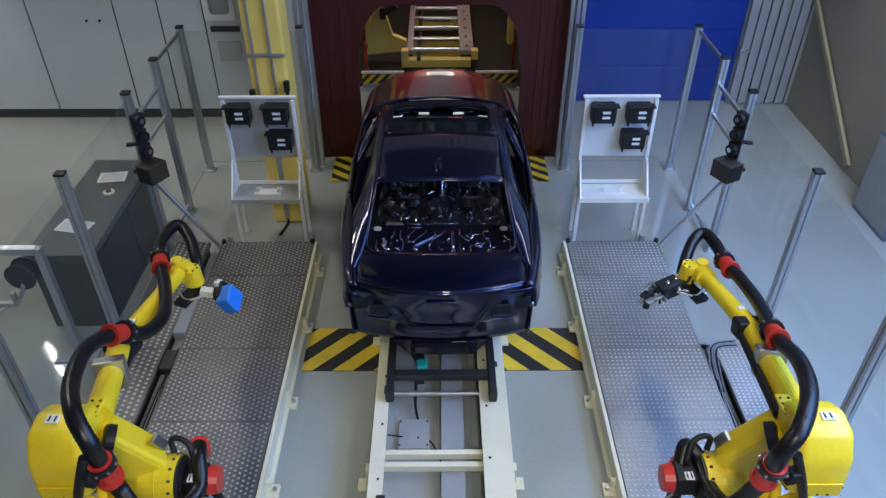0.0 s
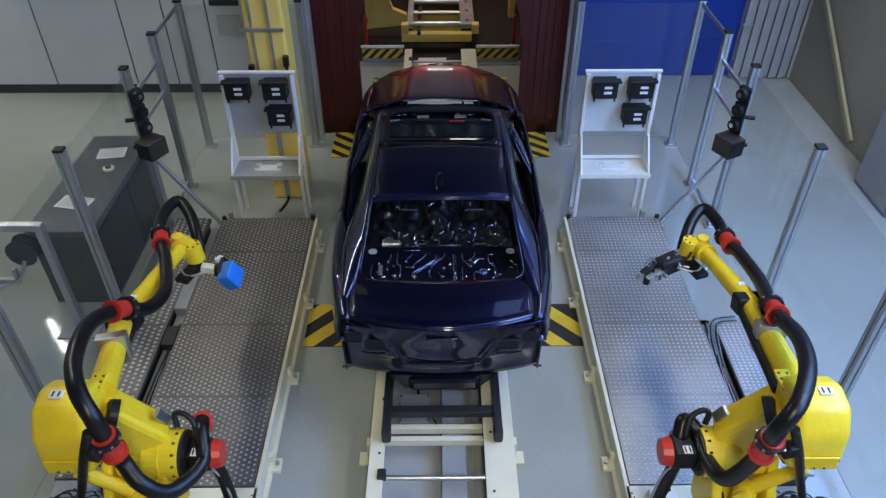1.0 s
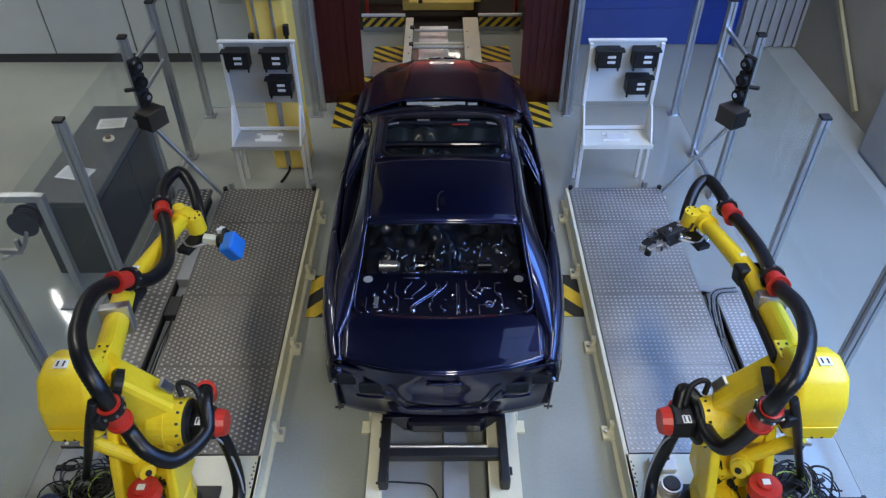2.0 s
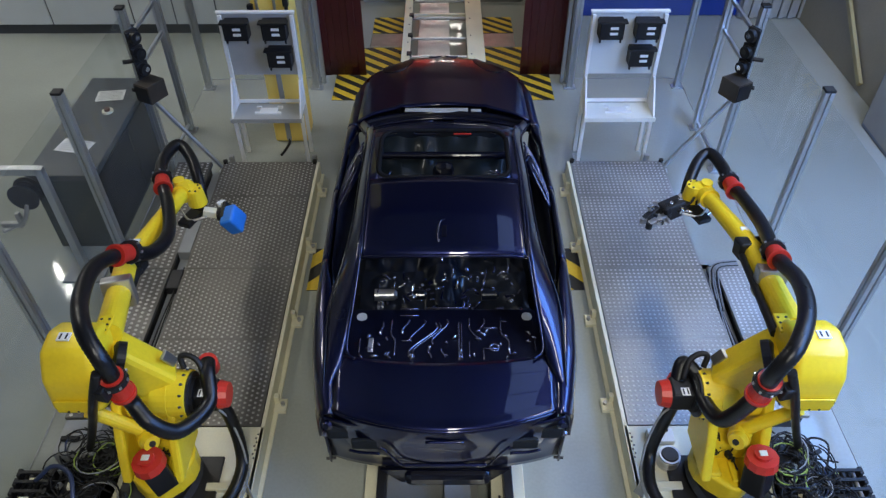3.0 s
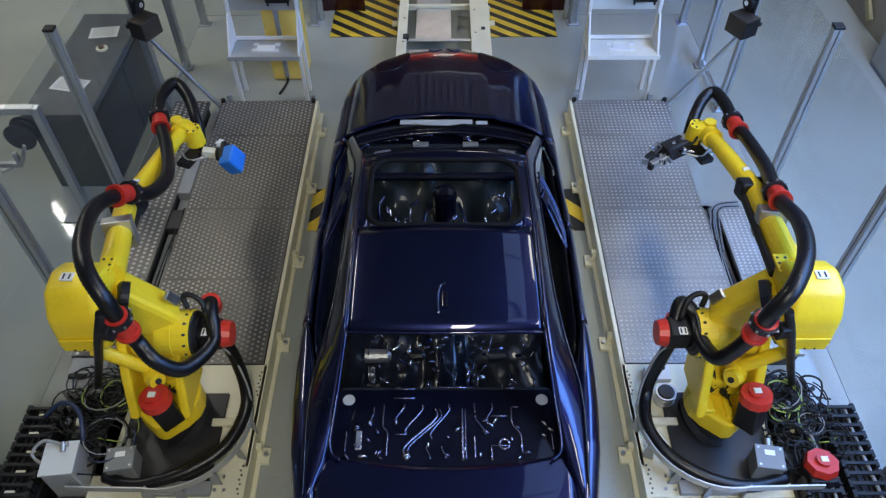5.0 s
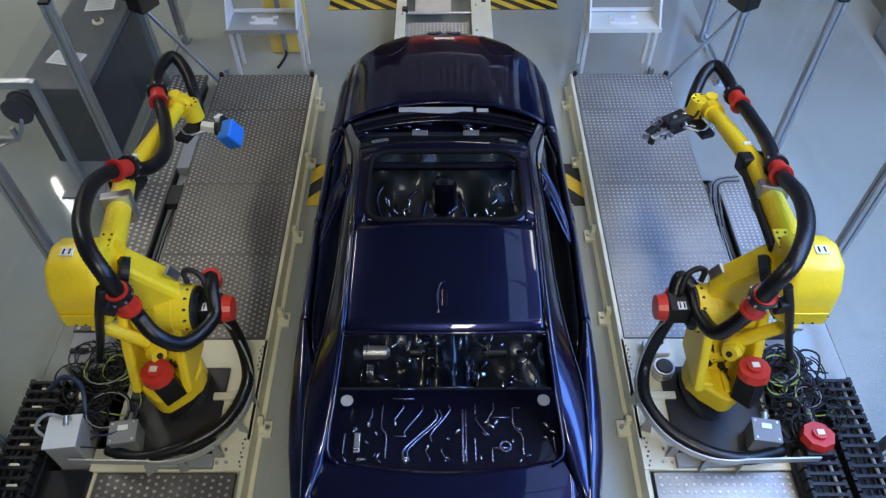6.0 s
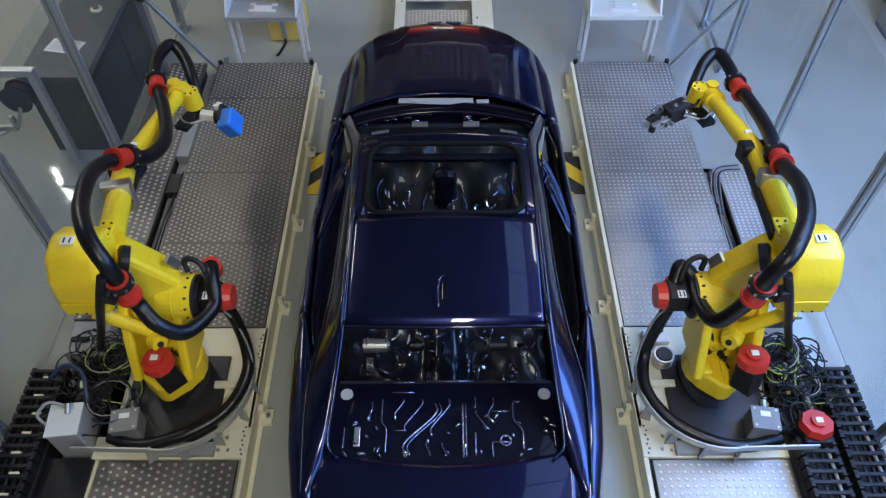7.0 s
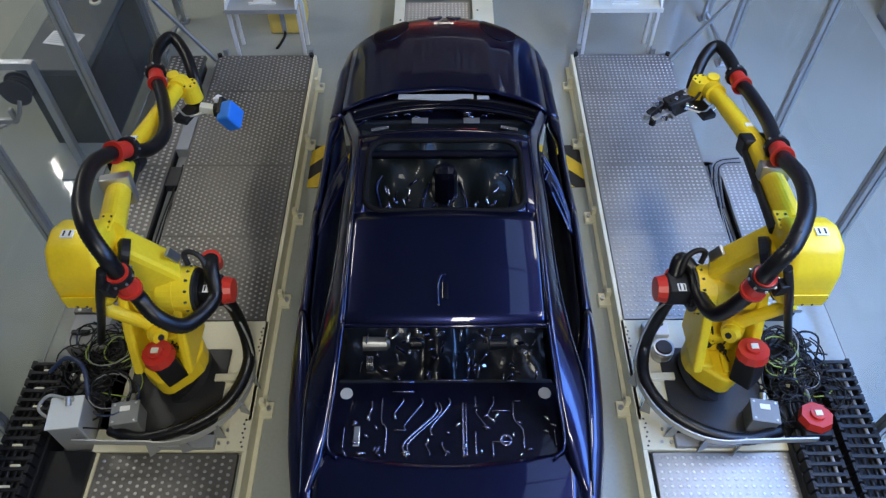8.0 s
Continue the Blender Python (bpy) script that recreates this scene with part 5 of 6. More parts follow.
def roof_patch(x0, x1, fy0, fy1, nx, ny):
    return sheet(bmesh.new(), lambda u, v: Vector((x0 + (x1 - x0) * u, fy0(x0 + (x1 - x0) * u) * (1 - v) + fy1(x0 + (x1 - x0) * u) * v, roof_z(x0 + (x1 - x0) * u, fy0(0) * (1 - v) + fy1(0) * v))), nx, ny)


CAR_Y = [(0.0, 5.785), (0.5, 5.42), (1.0, 5.093), (1.5, 4.737), (3.0, 3.719), (3.5, 3.383), (4.0, 3.054), (4.5, 2.768),
         (5.2, 2.495), (6.0, 2.376), (6.5, 2.355), (7.0, 2.338), (7.5, 2.321), (8.0, 2.297)]
car = thing("car_body", (0.005, 5.785, 0), "deep blue glossy sedan body shell without glass on a skid", "car")
for side in (-1, 1):
    for name, y0, y1, n in (("quarter_panel", -1.09, 0.3, 30), ("rear_door", 0.31, 1.2, 16), ("front_door", 1.21, 2.25, 16), ("fender", 2.26, 3.84, 32)):
        thick(part(name, flank(side, y0, y1, n), PAINT, car), 0.012)
    # pillars and rail
    rim_in = [(-0.74, 0.685, 1.345), (-0.35, 0.633, 1.54), (0.0, 0.606, 1.692), (0.4, 0.609, 1.707), (1.0, 0.609, 1.715), (1.53, 0.605, 1.695), (1.92, 0.685, 1.49), (2.32, 0.775, 1.285)]
    rim_out = [(-0.98, 0.79, 1.3), (-0.35, 0.81, 1.435), (0.02, 0.735, 1.55), (0.4, 0.695, 1.59), (1.0, 0.682, 1.605), (1.5, 0.67, 1.6), (1.88, 0.742, 1.435), (2.27, 0.835, 1.262)]
    pin, pout = spline([(x, y, z) for y, x, z in rim_in], 6), spline([(x, y, z) for y, x, z in rim_out], 6)
    bm, rows = bmesh.new(), []
    for p, q in zip(pin, pout):
        rows.append([bm.verts.new((side * (p.x * (1 - v) + q.x * v), p.y * (1 - v) + q.y * v, p.z * (1 - v) + q.z * v + 0.013 * math.sin(3.14 * v))) for v in [k / 6 for k in range(7)]])
    for p, q in zip(rows, rows[1:]):
        for k in range(6):
            bm.faces.new((p[k], p[k + 1], q[k + 1], q[k])).smooth = True
    thick(part("cant_rail", bm, PAINT, car), 0.02)
    part("seal_edge", tube(bmesh.new(), [Vector((side * p.x, p.y, p.z)) for p in pout], 0.009, 6), SEAM, car)
    thick(part("door_lining", sheet(bmesh.new(), lambda u, v: Vector((side * (lerp(0.1 + 2.1 * u, INNER) - 0.02), 0.1 + 2.1 * u, 0.58 + (lerp(0.1 + 2.1 * u, BELT) - 0.62) * v)), 10, 2), SEAM, car), 0.01)
    part("drip_line", tube(bmesh.new(), [Vector((side * 0.592, 1.5 - 0.1 * k, roof_z(0.592, 1.5 - 0.1 * k) + 0.004)) for k in range(16)], 0.009, 6), PAINT, car)
    part("center_pillar", beam(bmesh.new(), (side * 0.895, 1.17, 1.22), (side * 0.69, 1.25, 1.6), 0.1, 0.05, 0, 0.012), PAINT, car)
    for dy, r in ((0.0, 0.012), (-0.05, 0.008), (0.05, 0.008), (-0.13, 0.01)):
        part("pillar_edge", tube(bmesh.new(), spline([(side * 0.69, 1.42 + dy, 1.605), (side * 0.775, 1.33 + dy, 1.5), (side * 0.85, 1.22 + dy, 1.38), (side * 0.9, 1.1 + dy, 1.275)], 6), r, 8), PAINT, car)
    thick(part("door_frame", sheet(bmesh.new(), lambda u, v: Vector((side * (0.69 + 0.21 * u - 0.03 * u * (1 - u)), 1.37 - 0.3 * u - 0.12 * v + 0.06 * u * (1 - u), 1.6 - 0.32 * u + 0.02 * math.sin(3.14 * v))), 10, 4), PAINT, car), 0.012)
    for k in range(5):
        part("weld_stud", one_box((side * 0.93, 0.45 + 0.36 * k, 1.03), (0.012, 0.05, 0.016), 0.004), (BEAD, GLINT)[k % 2], car)
    part("window_flange", tube(bmesh.new(), spline([(side * 0.59, -0.02, 1.695), (side * 0.625, -0.35, 1.545), (side * 0.66, -0.62, 1.395), (side * 0.6, -0.7, 1.372)], 8), 0.01, 8), PAINT, car)
    # tail lamp pocket and corner
    part("lamp_pocket", one_box((side * 0.68, -1.103, 1.13), (0.17, 0.05, 0.12), 0.022), MATT, car, "empty dark tail lamp pocket")
    thick(part("tail_side", sheet(bmesh.new(), lambda u, v: Vector((side * (0.8 - 0.015 * v), -1.085 + 0.45 * u, 1.25 - 0.52 * v)), 6, 4), PAINT, car), 0.012)
    part("strut_dome", rod(bmesh.new(), (side * 0.58, 3.0, 0.9), (side * 0.58, 3.0, 1.1), 0.14, 0.1), SEAM, car)
    # Glossy cover; the pale colour stands in for the ceiling it mirrors.
    part("speaker_plate", rod(bmesh.new(), (side * 0.588, -0.275, 1.30), (side * 0.588, -0.275, 1.314), 0.037, None, 20), PALE, car, "round cover, pale in place of its reflection")

rear_y, front_y = (lambda x: -0.01 - 0.03 * (1 - (x / 0.62) ** 2)), (lambda x: 1.555 - 0.03 * (x / 0.62) ** 2)
thick(part("roof", roof_patch(-0.61, 0.61, rear_y, lambda x: 0.79, 24, 10), PAINT, car), 0.012)
for side in (-1, 1):
    a, b = sorted((side * 0.52, side * 0.61))
    thick(part("roof_side", roof_patch(a, b, lambda x: 0.79, lambda x: 1.47, 4, 8), PAINT, car), 0.012)
thick(part("roof_header", roof_patch(-0.61, 0.61, lambda x: 1.47, front_y, 24, 4), PAINT, car), 0.012)
part("header_lip", tube(bmesh.new(), [Vector((-0.61 + 0.061 * k, front_y(-0.61 + 0.061 * k) + 0.01, roof_z(-0.61 + 0.061 * k, 1.55) - 0.008)) for k in range(21)], 0.016, 8), SEAM, car)
part("rear_lip", tube(bmesh.new(), [Vector((-0.61 + 0.061 * k, rear_y(-0.61 + 0.061 * k) - 0.012, roof_z(-0.61 + 0.061 * k, 0.0) - 0.012)) for k in range(21)], 0.013, 8), PAINT, car)
ring_pts = []
for cx, cy, a0 in ((0.39, 1.34, 0), (-0.39, 1.34, 90), (-0.39, 0.92, 180), (0.39, 0.92, 270)):
    for k in range(5):
        a = math.radians(a0 + 22.5 * k)
        x, y = cx + 0.13 * math.cos(a), cy + 0.13 * math.sin(a)
        ring_pts.append(Vector((x, y, roof_z(x, y) - 0.005)))
for sx in (-1, 1):
    for cy, sy in ((1.47, -1), (0.79, 1)):
        bm = bmesh.new()
        arc = [(0.52 - 0.13 + 0.13 * math.cos(a), cy + sy * (0.13 - 0.13 * math.sin(a))) for a in [math.radians(15 * k) for k in range(7)]]
        tip = bm.verts.new((sx * 0.52, cy, roof_z(0.52, cy)))
        vs = [bm.verts.new((sx * x, y, roof_z(x, y))) for x, y in arc]
        for p, q in zip(vs, vs[1:]):
            bm.faces.new((tip, p, q)).smooth = True
        thick(part("roof_corner", bm, PAINT, car), 0.012)
part("sunroof_frame", tube(bmesh.new(), ring_pts + ring_pts[:1], 0.02, 8), material("black_sunroof_seal", (0.007, 0.007, 0.008), 0.8, 0, 0.2, 8, 60, 0.05, 0.0, None, 1.2), car, "rounded sunroof opening frame")
part("antenna_slot", one_box((0.0, 0.175, roof_z(0, 0.175) + 0.003), (0.035, 0.12, 0.006), 0.002), SEAM, car, "dark antenna slot")
part("antenna_rim", tube(bmesh.new(), spline([(-0.04, 0.08, roof_z(0.04, 0.08) + 0.004), (-0.045, 0.18, roof_z(0.04, 0.18) + 0.004), (-0.03, 0.27, roof_z(0.03, 0.27) + 0.004), (0.0, 0.29, roof_z(0, 0.29) + 0.004)], 6), 0.007, 6), PAINT, car)


# bonnet, nose
def hood(u, v):
    x = (2 * u - 1) * (0.84 - 0.01 * v)
    e = x / 0.82
    y = (2.5 - 0.2 * e * e) * (1 - v) + (3.97 - 0.3 * e * e) * v
    z = 1.345 - 0.105 * v - 0.205 * v ** 7 - (0.02 + 0.045 * v) * e * e - 0.035 * e ** 8
    z += 0.014 * math.exp(-((abs(x) - 0.42 + 0.1 * v) / 0.05) ** 2) * (1 - 0.4 * v)
    return Vector((x, y, z))


def nose(u, v):
    p = hood(u, 1.0)
    return Vector((p.x * (1 + 0.03 * v), p.y + 0.035 * math.sin(3.14 * v) - 0.05 * v, p.z - 0.015 - 0.36 * v))


thick(part("bonnet", sheet(bmesh.new(), hood, 32, 28), PAINT, car), 0.014)
thick(part("front_panel", sheet(bmesh.new(), nose, 24, 8), PAINT, car), 0.012)
part("grille_bar", beam(bmesh.new(), (0.0, 3.955, 1.015), (0.0, 3.975, 0.72), 0.04, 0.03, 0, 0.008), BLACK, car, "black centre bar")
for side in (-1, 1):
    part("grille_rim", tube(bmesh.new(), spline([(side * 0.04, 3.95, 0.99), (side * 0.2, 3.94, 0.985), (side * 0.23, 3.935, 0.9), (side * 0.16, 3.95, 0.76), (side * 0.05, 3.965, 0.75), (side * 0.035, 3.965, 0.9)], 6), 0.014, 6), PAINT, car)
    part("headlamp_pocket", one_box((side * 0.55, 3.62, 0.86), (0.24, 0.14, 0.1), 0.03), SEAM, car, "empty dark headlamp pocket")
for side in (-1, 1):
    uc = 0.5 + side * 0.3
    def lens(u, v):
        p = hood(uc + 0.1 * v * math.cos(6.2832 * u), 0.77 + 0.16 * v * math.sin(6.2832 * u))
        return p + Vector((0, 0, 0.006 - 0.004 * v))
    part("headlamp_opening", sheet(bmesh.new(), lens, 24, 3), SEAM, car, "dark headlamp opening")
    part("headlamp_rim", tube(bmesh.new(), [lens(k / 24, 1.0) for k in range(25)], 0.006, 6), SEAM, car)
    uk = 0.5 + side * 0.055
    def kidney(u, v):
        return hood(uk + 0.04 * v * math.cos(6.2832 * u), 0.89 + 0.07 * v * math.sin(6.2832 * u)) + Vector((0, 0, 0.005))
    part("grille_opening", sheet(bmesh.new(), kidney, 20, 2), SEAM, car, "dark grille opening")
    part("grille_edge", tube(bmesh.new(), [kidney(k / 20, 1.0) for k in range(21)], 0.008, 6), PAINT, car)
# scuttle between bonnet and windscreen opening
thick(part("scuttle", sheet(bmesh.new(), lambda u, v: Vector(((2 * u - 1) * 0.8, 2.3 + 0.12 * v - 0.16 * (2 * u - 1) ** 2 + 0.08, 1.285 - 0.09 * math.sin(3.14 * v) - 0.03 * (2 * u - 1) ** 2)), 24, 8), SEAM, car), 0.01)
part("screen_base", tube(bmesh.new(), [Vector((-0.78 + 0.078 * k, 2.33 - 0.14 * (-1 + 0.1 * k) ** 2, 1.29 - 0.03 * (-1 + 0.1 * k) ** 2)) for k in range(21)], 0.016, 8), SEAM, car)
rnd_cowl = random.Random(12)
part("cowl_plate", prism(bmesh.new(), [(-0.38, 0.035), (-0.38, -0.03), (-0.25, -0.03), (-0.12, -0.045), (0.05, -0.05), (0.16, -0.02), (0.24, -0.03), (0.24, 0.035)], 0.006, Matrix.Translation((0, 2.43, 1.318)) @ pose(0, 0, 0, -4)), PALE, car, "pale cowl plate with a notched edge")
part("cowl_plate", one_box((0.32, 2.425, 1.318), (0.1, 0.045, 0.008), 0.003), PALE, car, "pale end plate")
for dx in (-0.2, 0.22):
    part("cowl_tag", one_box((dx, 2.2, 1.265), (0.13, 0.06, 0.012), 0.003), STEEL, car, "dull metal tag")
part("cowl_strip", one_box((0.18, 2.1, 1.262), (0.17, 0.014, 0.012), 0.003), RED, car, "red tape strip")
part("cowl_strip", one_box((-0.16, 2.1, 1.262), (0.26, 0.03, 0.012), 0.003), SEAM, car)
for side in (-1, 1):
    part("hinge_plate", box(bmesh.new(), (side * 0.52, 2.1, 1.27), (0.14, 0.03, 0.014), pose(0, 0, 0, 0, 0, side * -14), 0.003), GLINT, car, "bright hinge plate")
    for k in range(6):
        x, y = side * rnd_cowl.uniform(0.15, 0.72), rnd_cowl.uniform(2.24, 2.34)
        part("cowl_clip", tube(bmesh.new(), [Vector((x - 0.03, y, 1.222)), Vector((x, y + 0.006, 1.232)), Vector((x + 0.03, y, 1.222))], rnd_cowl.uniform(0.005, 0.01), 6), (BEAD, GLINT, BEAD)[k % 3], car)
    part("cowl_rib", tube(bmesh.new(), spline([(side * 0.1, 2.36, 1.235), (side * 0.35, 2.34, 1.245), (side * 0.6, 2.28, 1.23), (side * 0.74, 2.2, 1.2)], 6), 0.016, 8), PAINT, car)
part("cowl_apron", one_box((0, 2.44, 1.17), (1.74, 0.3, 0.03), 0.008), SEAM, car)
part("dash_beam", rod(bmesh.new(), (-0.75, 1.98, 1.1), (0.75, 1.98, 1.1), 0.035), SEAM, car, "dark dash cross beam")


# boot lid and tail
def glass_y(x):
    return -0.74 + 0.09 * (x / 0.66) ** 2


def tail_y(x):
    return -1.245 + 0.17 * (x / 0.71) ** 2


def lid(u, v):
    x = (2 * u - 1) * (0.735 - 0.02 * v)
    e = x / 0.72
    return Vector((x, glass_y(x) * (1 - v) + tail_y(x) * v, 1.375 - 0.03 * v + 0.012 * math.exp(-((v - 0.97) / 0.05) ** 2) + 0.015 * math.sin(3.14 * v) - 0.035 * e * e))


def lid_face(u, v):
    x = (2 * u - 1) * 0.715
    p = lid(u, 1.0)
    dip = 0.02 * math.exp(-(x / 0.34) ** 4) * math.exp(-((v - 0.6) / 0.25) ** 2)
    return Vector((p.x * (1 - 0.06 * v), p.y - 0.025 * math.sin(2.4 * v) + dip, p.z - 0.012 - 0.34 * v))


def tail(u, v):
    x = (2 * u - 1) * (0.805 - 0.02 * v)
    e = x / 0.8
    return Vector((x, -1.2 + 0.1 * e * e + 0.02 * e ** 8 + 0.05 * v + 0.018 * math.sin(9.4 * v) * (1 - e * e), 1.26 - 0.54 * v + 0.02 * e * e))


thick(part("boot_lid", sheet(bmesh.new(), lid, 32, 16), PAINT, car), 0.012)
thick(part("boot_face", sheet(bmesh.new(), lid_face, 32, 14), PAINT, car), 0.012)
thick(part("tail_panel", sheet(bmesh.new(), tail, 28, 16), PAINT, car), 0.012)
part("plate_recess", one_box((0, -1.2, 1.13), (0.42, 0.03, 0.1), 0.02), SEAM, car)
for k in (-1, 1):
    part("tail_opening", one_box((k * 0.5, -1.185, 1.12), (0.2, 0.03, 0.1), 0.012), MATT, car, "dark tail opening")
part("tail_bar", beam(bmesh.new(), (-0.27, -1.262, 0.985), (0.27, -1.262, 0.985), 0.026, 0.026, 0, 0.011), PAINT, car)
part("lid_badge_bar", tube(bmesh.new(), [Vector((-0.12 + 0.03 * k, -1.268, 1.262)) for k in range(9)], 0.011, 8), PAINT, car)
for side in (-1, 1):
    part("plate_rim", tube(bmesh.new(), spline([(side * 0.27, -1.262, 0.985), (side * 0.3, -1.262, 1.02), (side * 0.37, -1.25, 1.13), (side * 0.41, -1.235, 1.16)], 6), 0.008, 8), PAINT, car)
    part("lamp_lip", tube(bmesh.new(), spline([(side * 0.42, -1.218, 1.055), (side * 0.54, -1.205, 1.045), (side * 0.62, -1.19, 1.05)], 5), 0.011, 8), PAINT, car)
    part("corner_boss", rod(bmesh.new(), (side * 0.745, -1.12, 1.235), (side * 0.755, -1.14, 1.245), 0.035, 0.02, 14), PAINT, car)
    part("corner_boss", rod(bmesh.new(), (side * 0.78, -1.1, 1.1), (side * 0.785, -1.115, 1.1), 0.025, 0.014, 14), BEAD, car)
part("lower_panel", prism(bmesh.new(), [(-0.44, 0.0), (0.44, 0.0), (0.3, -0.16), (-0.3, -0.16)], 0.02, Matrix.Translation((0, -1.13, 0.73)) @ pose(0, 0, 0, 90)), SEAM, car, "dark lower tail panel")
part("spare_well", box(bmesh.new(), (0.02, -0.88, 0.64), (0.6, 0.62, 0.16), None, 0.05), SEAM, car, "dark spare wheel well")
for side in (-1, 1):
    part("tail_pin", rod(bmesh.new(), (side * 0.75, -1.06, 0.74), (side * 0.815, -1.065, 0.74), 0.01), DARK, car)

# floor pan, shelf and what shows through the openings
part("floor_pan", box(box(bmesh.new(), (0, 1.0, 0.58), (1.9, 2.6, 0.05), None, 0.01), (0, 1.1, 0.66), (0.26, 2.3, 0.16), None, 0.05), MATT, car, "dark sealed floor pan")
part("rear_floor", one_box((0, -0.55, 0.7), (1.4, 0.8, 0.06), 0.01), MATT, car)
part("bulkhead", one_box((0, 2.28, 0.88), (1.5, 0.05, 0.62), 0.01), MATT, car, "dark front bulkhead")
part("engine_bay", one_box((0, 3.05, 0.62), (1.3, 1.4, 0.1), 0.02), SEAM, car)
part("parcel_shelf", sheet(bmesh.new(), lambda u, v: Vector(((2 * u - 1) * 0.7, -0.2 - 0.54 * v, 1.3 + 0.055 * v - 0.03 * v ** 3 * (2 * u - 1) ** 8)), 24, 14), SEAM, car, "dark embossed parcel shelf")


def pan(y0, y1, base, amp, seed, nx=64, ny=44):
    """A pressed pan with channels and domes across the car between y0 and y1."""
    rg = random.Random(seed)
    domes = [(rg.uniform(-0.6, 0.6), rg.uniform(y0, y1), rg.uniform(0.03, 0.1), rg.uniform(-0.6, 1.0)) for _ in range(40)]

    def at(u, v):
        x, y = (2 * u - 1) * 0.7, y0 + (y1 - y0) * v
        z = base + 0.3 * amp * math.sin(31 * x) * math.sin(17 * y + 2 * x)
        for dx, dy, r, h in domes:
            z += amp * h * math.exp(-(((x - dx) ** 2 + (y - dy) ** 2) / (r * r)) ** 2)
        return Vector((x, y, z + 0.1 * math.exp(-(x / 0.12) ** 4)))
    return sheet(bmesh.new(), at, nx, ny)


part("rear_seat_pan", pan(-0.12, 0.72, 0.77, 0.024, 3, 80, 56), PAN, car, "glossy pressed rear seat pan")
part("front_floor_pan", pan(0.74, 2.2, 0.7, 0.055, 8, 64, 70), PAN, car, "glossy pressed front floor pan")
for x, y, r, w in ((-0.48, 0.3, 0.05, 0.08), (-0.2, 0.3, 0.045, 0.04), (0.36, 0.3, 0.05, 0.06)):
    part("pan_dome", rod(rod(bmesh.new(), (x - w, y, 0.93), (x + w, y, 0.93), r, r * 0.9, 20), (x + w, y, 0.93), (x + w + 0.02, y, 0.93), r * 0.8, r * 0.5, 20), STEEL if x < -0.3 else PAN, car, "rounded metal reinforcement")
part("seat_bulkhead", one_box((0, -0.16, 1.0), (1.3, 0.03, 0.5), 0.01), MATT, car)
part("seat_crossmember", one_box((0, 0.55, 0.66), (1.5, 0.12, 0.14), 0.03), MATT, car)
rnd = random.Random(21)


def shelf_point(x, y, lift=0.006):
    return Vector((x, y, 1.3 + 0.055 * (-0.2 - y) / 0.54 + lift))


def pressing(x, y0, y1, jog=0.0, at=0.5, r=0.006, mat=BEAD):
    """A pressed channel running back from y0 to y1 that sidesteps by jog on the way."""
    ym = y0 + (y1 - y0) * at
    run = min(0.09, abs(jog) * 0.6 + 0.01)
    pts = [(x, y0), (x, ym + run), (x + jog, ym - run), (x + jog, y1)]
    return part("bead", tube(bmesh.new(), [p for p in spline([shelf_point(*p) for p in pts], 6)], r, 8), mat, car)


# Pressed channels, drawn bright so that they read as catching light.
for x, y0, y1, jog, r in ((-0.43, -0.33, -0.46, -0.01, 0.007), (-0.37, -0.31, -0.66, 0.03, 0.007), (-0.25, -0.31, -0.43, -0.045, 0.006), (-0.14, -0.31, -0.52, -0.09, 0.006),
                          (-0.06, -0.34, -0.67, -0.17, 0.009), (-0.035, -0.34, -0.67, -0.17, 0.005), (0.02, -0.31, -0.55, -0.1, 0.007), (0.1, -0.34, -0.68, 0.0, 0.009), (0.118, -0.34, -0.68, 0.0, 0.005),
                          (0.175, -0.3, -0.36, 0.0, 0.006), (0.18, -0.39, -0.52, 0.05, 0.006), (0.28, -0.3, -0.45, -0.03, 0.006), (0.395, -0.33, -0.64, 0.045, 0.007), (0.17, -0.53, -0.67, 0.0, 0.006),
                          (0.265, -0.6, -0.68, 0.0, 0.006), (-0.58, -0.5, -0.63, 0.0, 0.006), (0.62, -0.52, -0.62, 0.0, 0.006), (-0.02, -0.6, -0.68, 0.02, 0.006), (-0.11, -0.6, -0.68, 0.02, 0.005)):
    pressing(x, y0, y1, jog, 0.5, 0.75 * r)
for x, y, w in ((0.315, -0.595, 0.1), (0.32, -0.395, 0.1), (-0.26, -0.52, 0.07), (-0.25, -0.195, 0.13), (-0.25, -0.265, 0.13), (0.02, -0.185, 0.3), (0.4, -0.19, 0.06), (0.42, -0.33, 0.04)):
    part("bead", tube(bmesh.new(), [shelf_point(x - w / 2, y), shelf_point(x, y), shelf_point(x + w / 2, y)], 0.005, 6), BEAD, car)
# Random bright bits added as glints over the dark shelf.
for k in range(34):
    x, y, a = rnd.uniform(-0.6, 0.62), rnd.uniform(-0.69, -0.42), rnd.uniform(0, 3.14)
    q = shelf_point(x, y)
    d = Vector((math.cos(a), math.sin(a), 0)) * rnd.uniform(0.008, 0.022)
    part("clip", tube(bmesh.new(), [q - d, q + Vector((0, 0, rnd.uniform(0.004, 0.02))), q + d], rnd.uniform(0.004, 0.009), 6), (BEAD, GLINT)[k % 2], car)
part("shelf_ring", tube(bmesh.new(), [Vector((0.34 + 0.03 * math.cos(a), -0.585 + 0.03 * math.sin(a), 1.345)) for a in [0.524 * k for k in range(13)]], 0.008, 6), BEAD, car)
part("shelf_tag", one_box((-0.505, -0.56, 1.343), (0.035, 0.12, 0.012), 0.003), GLINT, car, "bright metal tag")
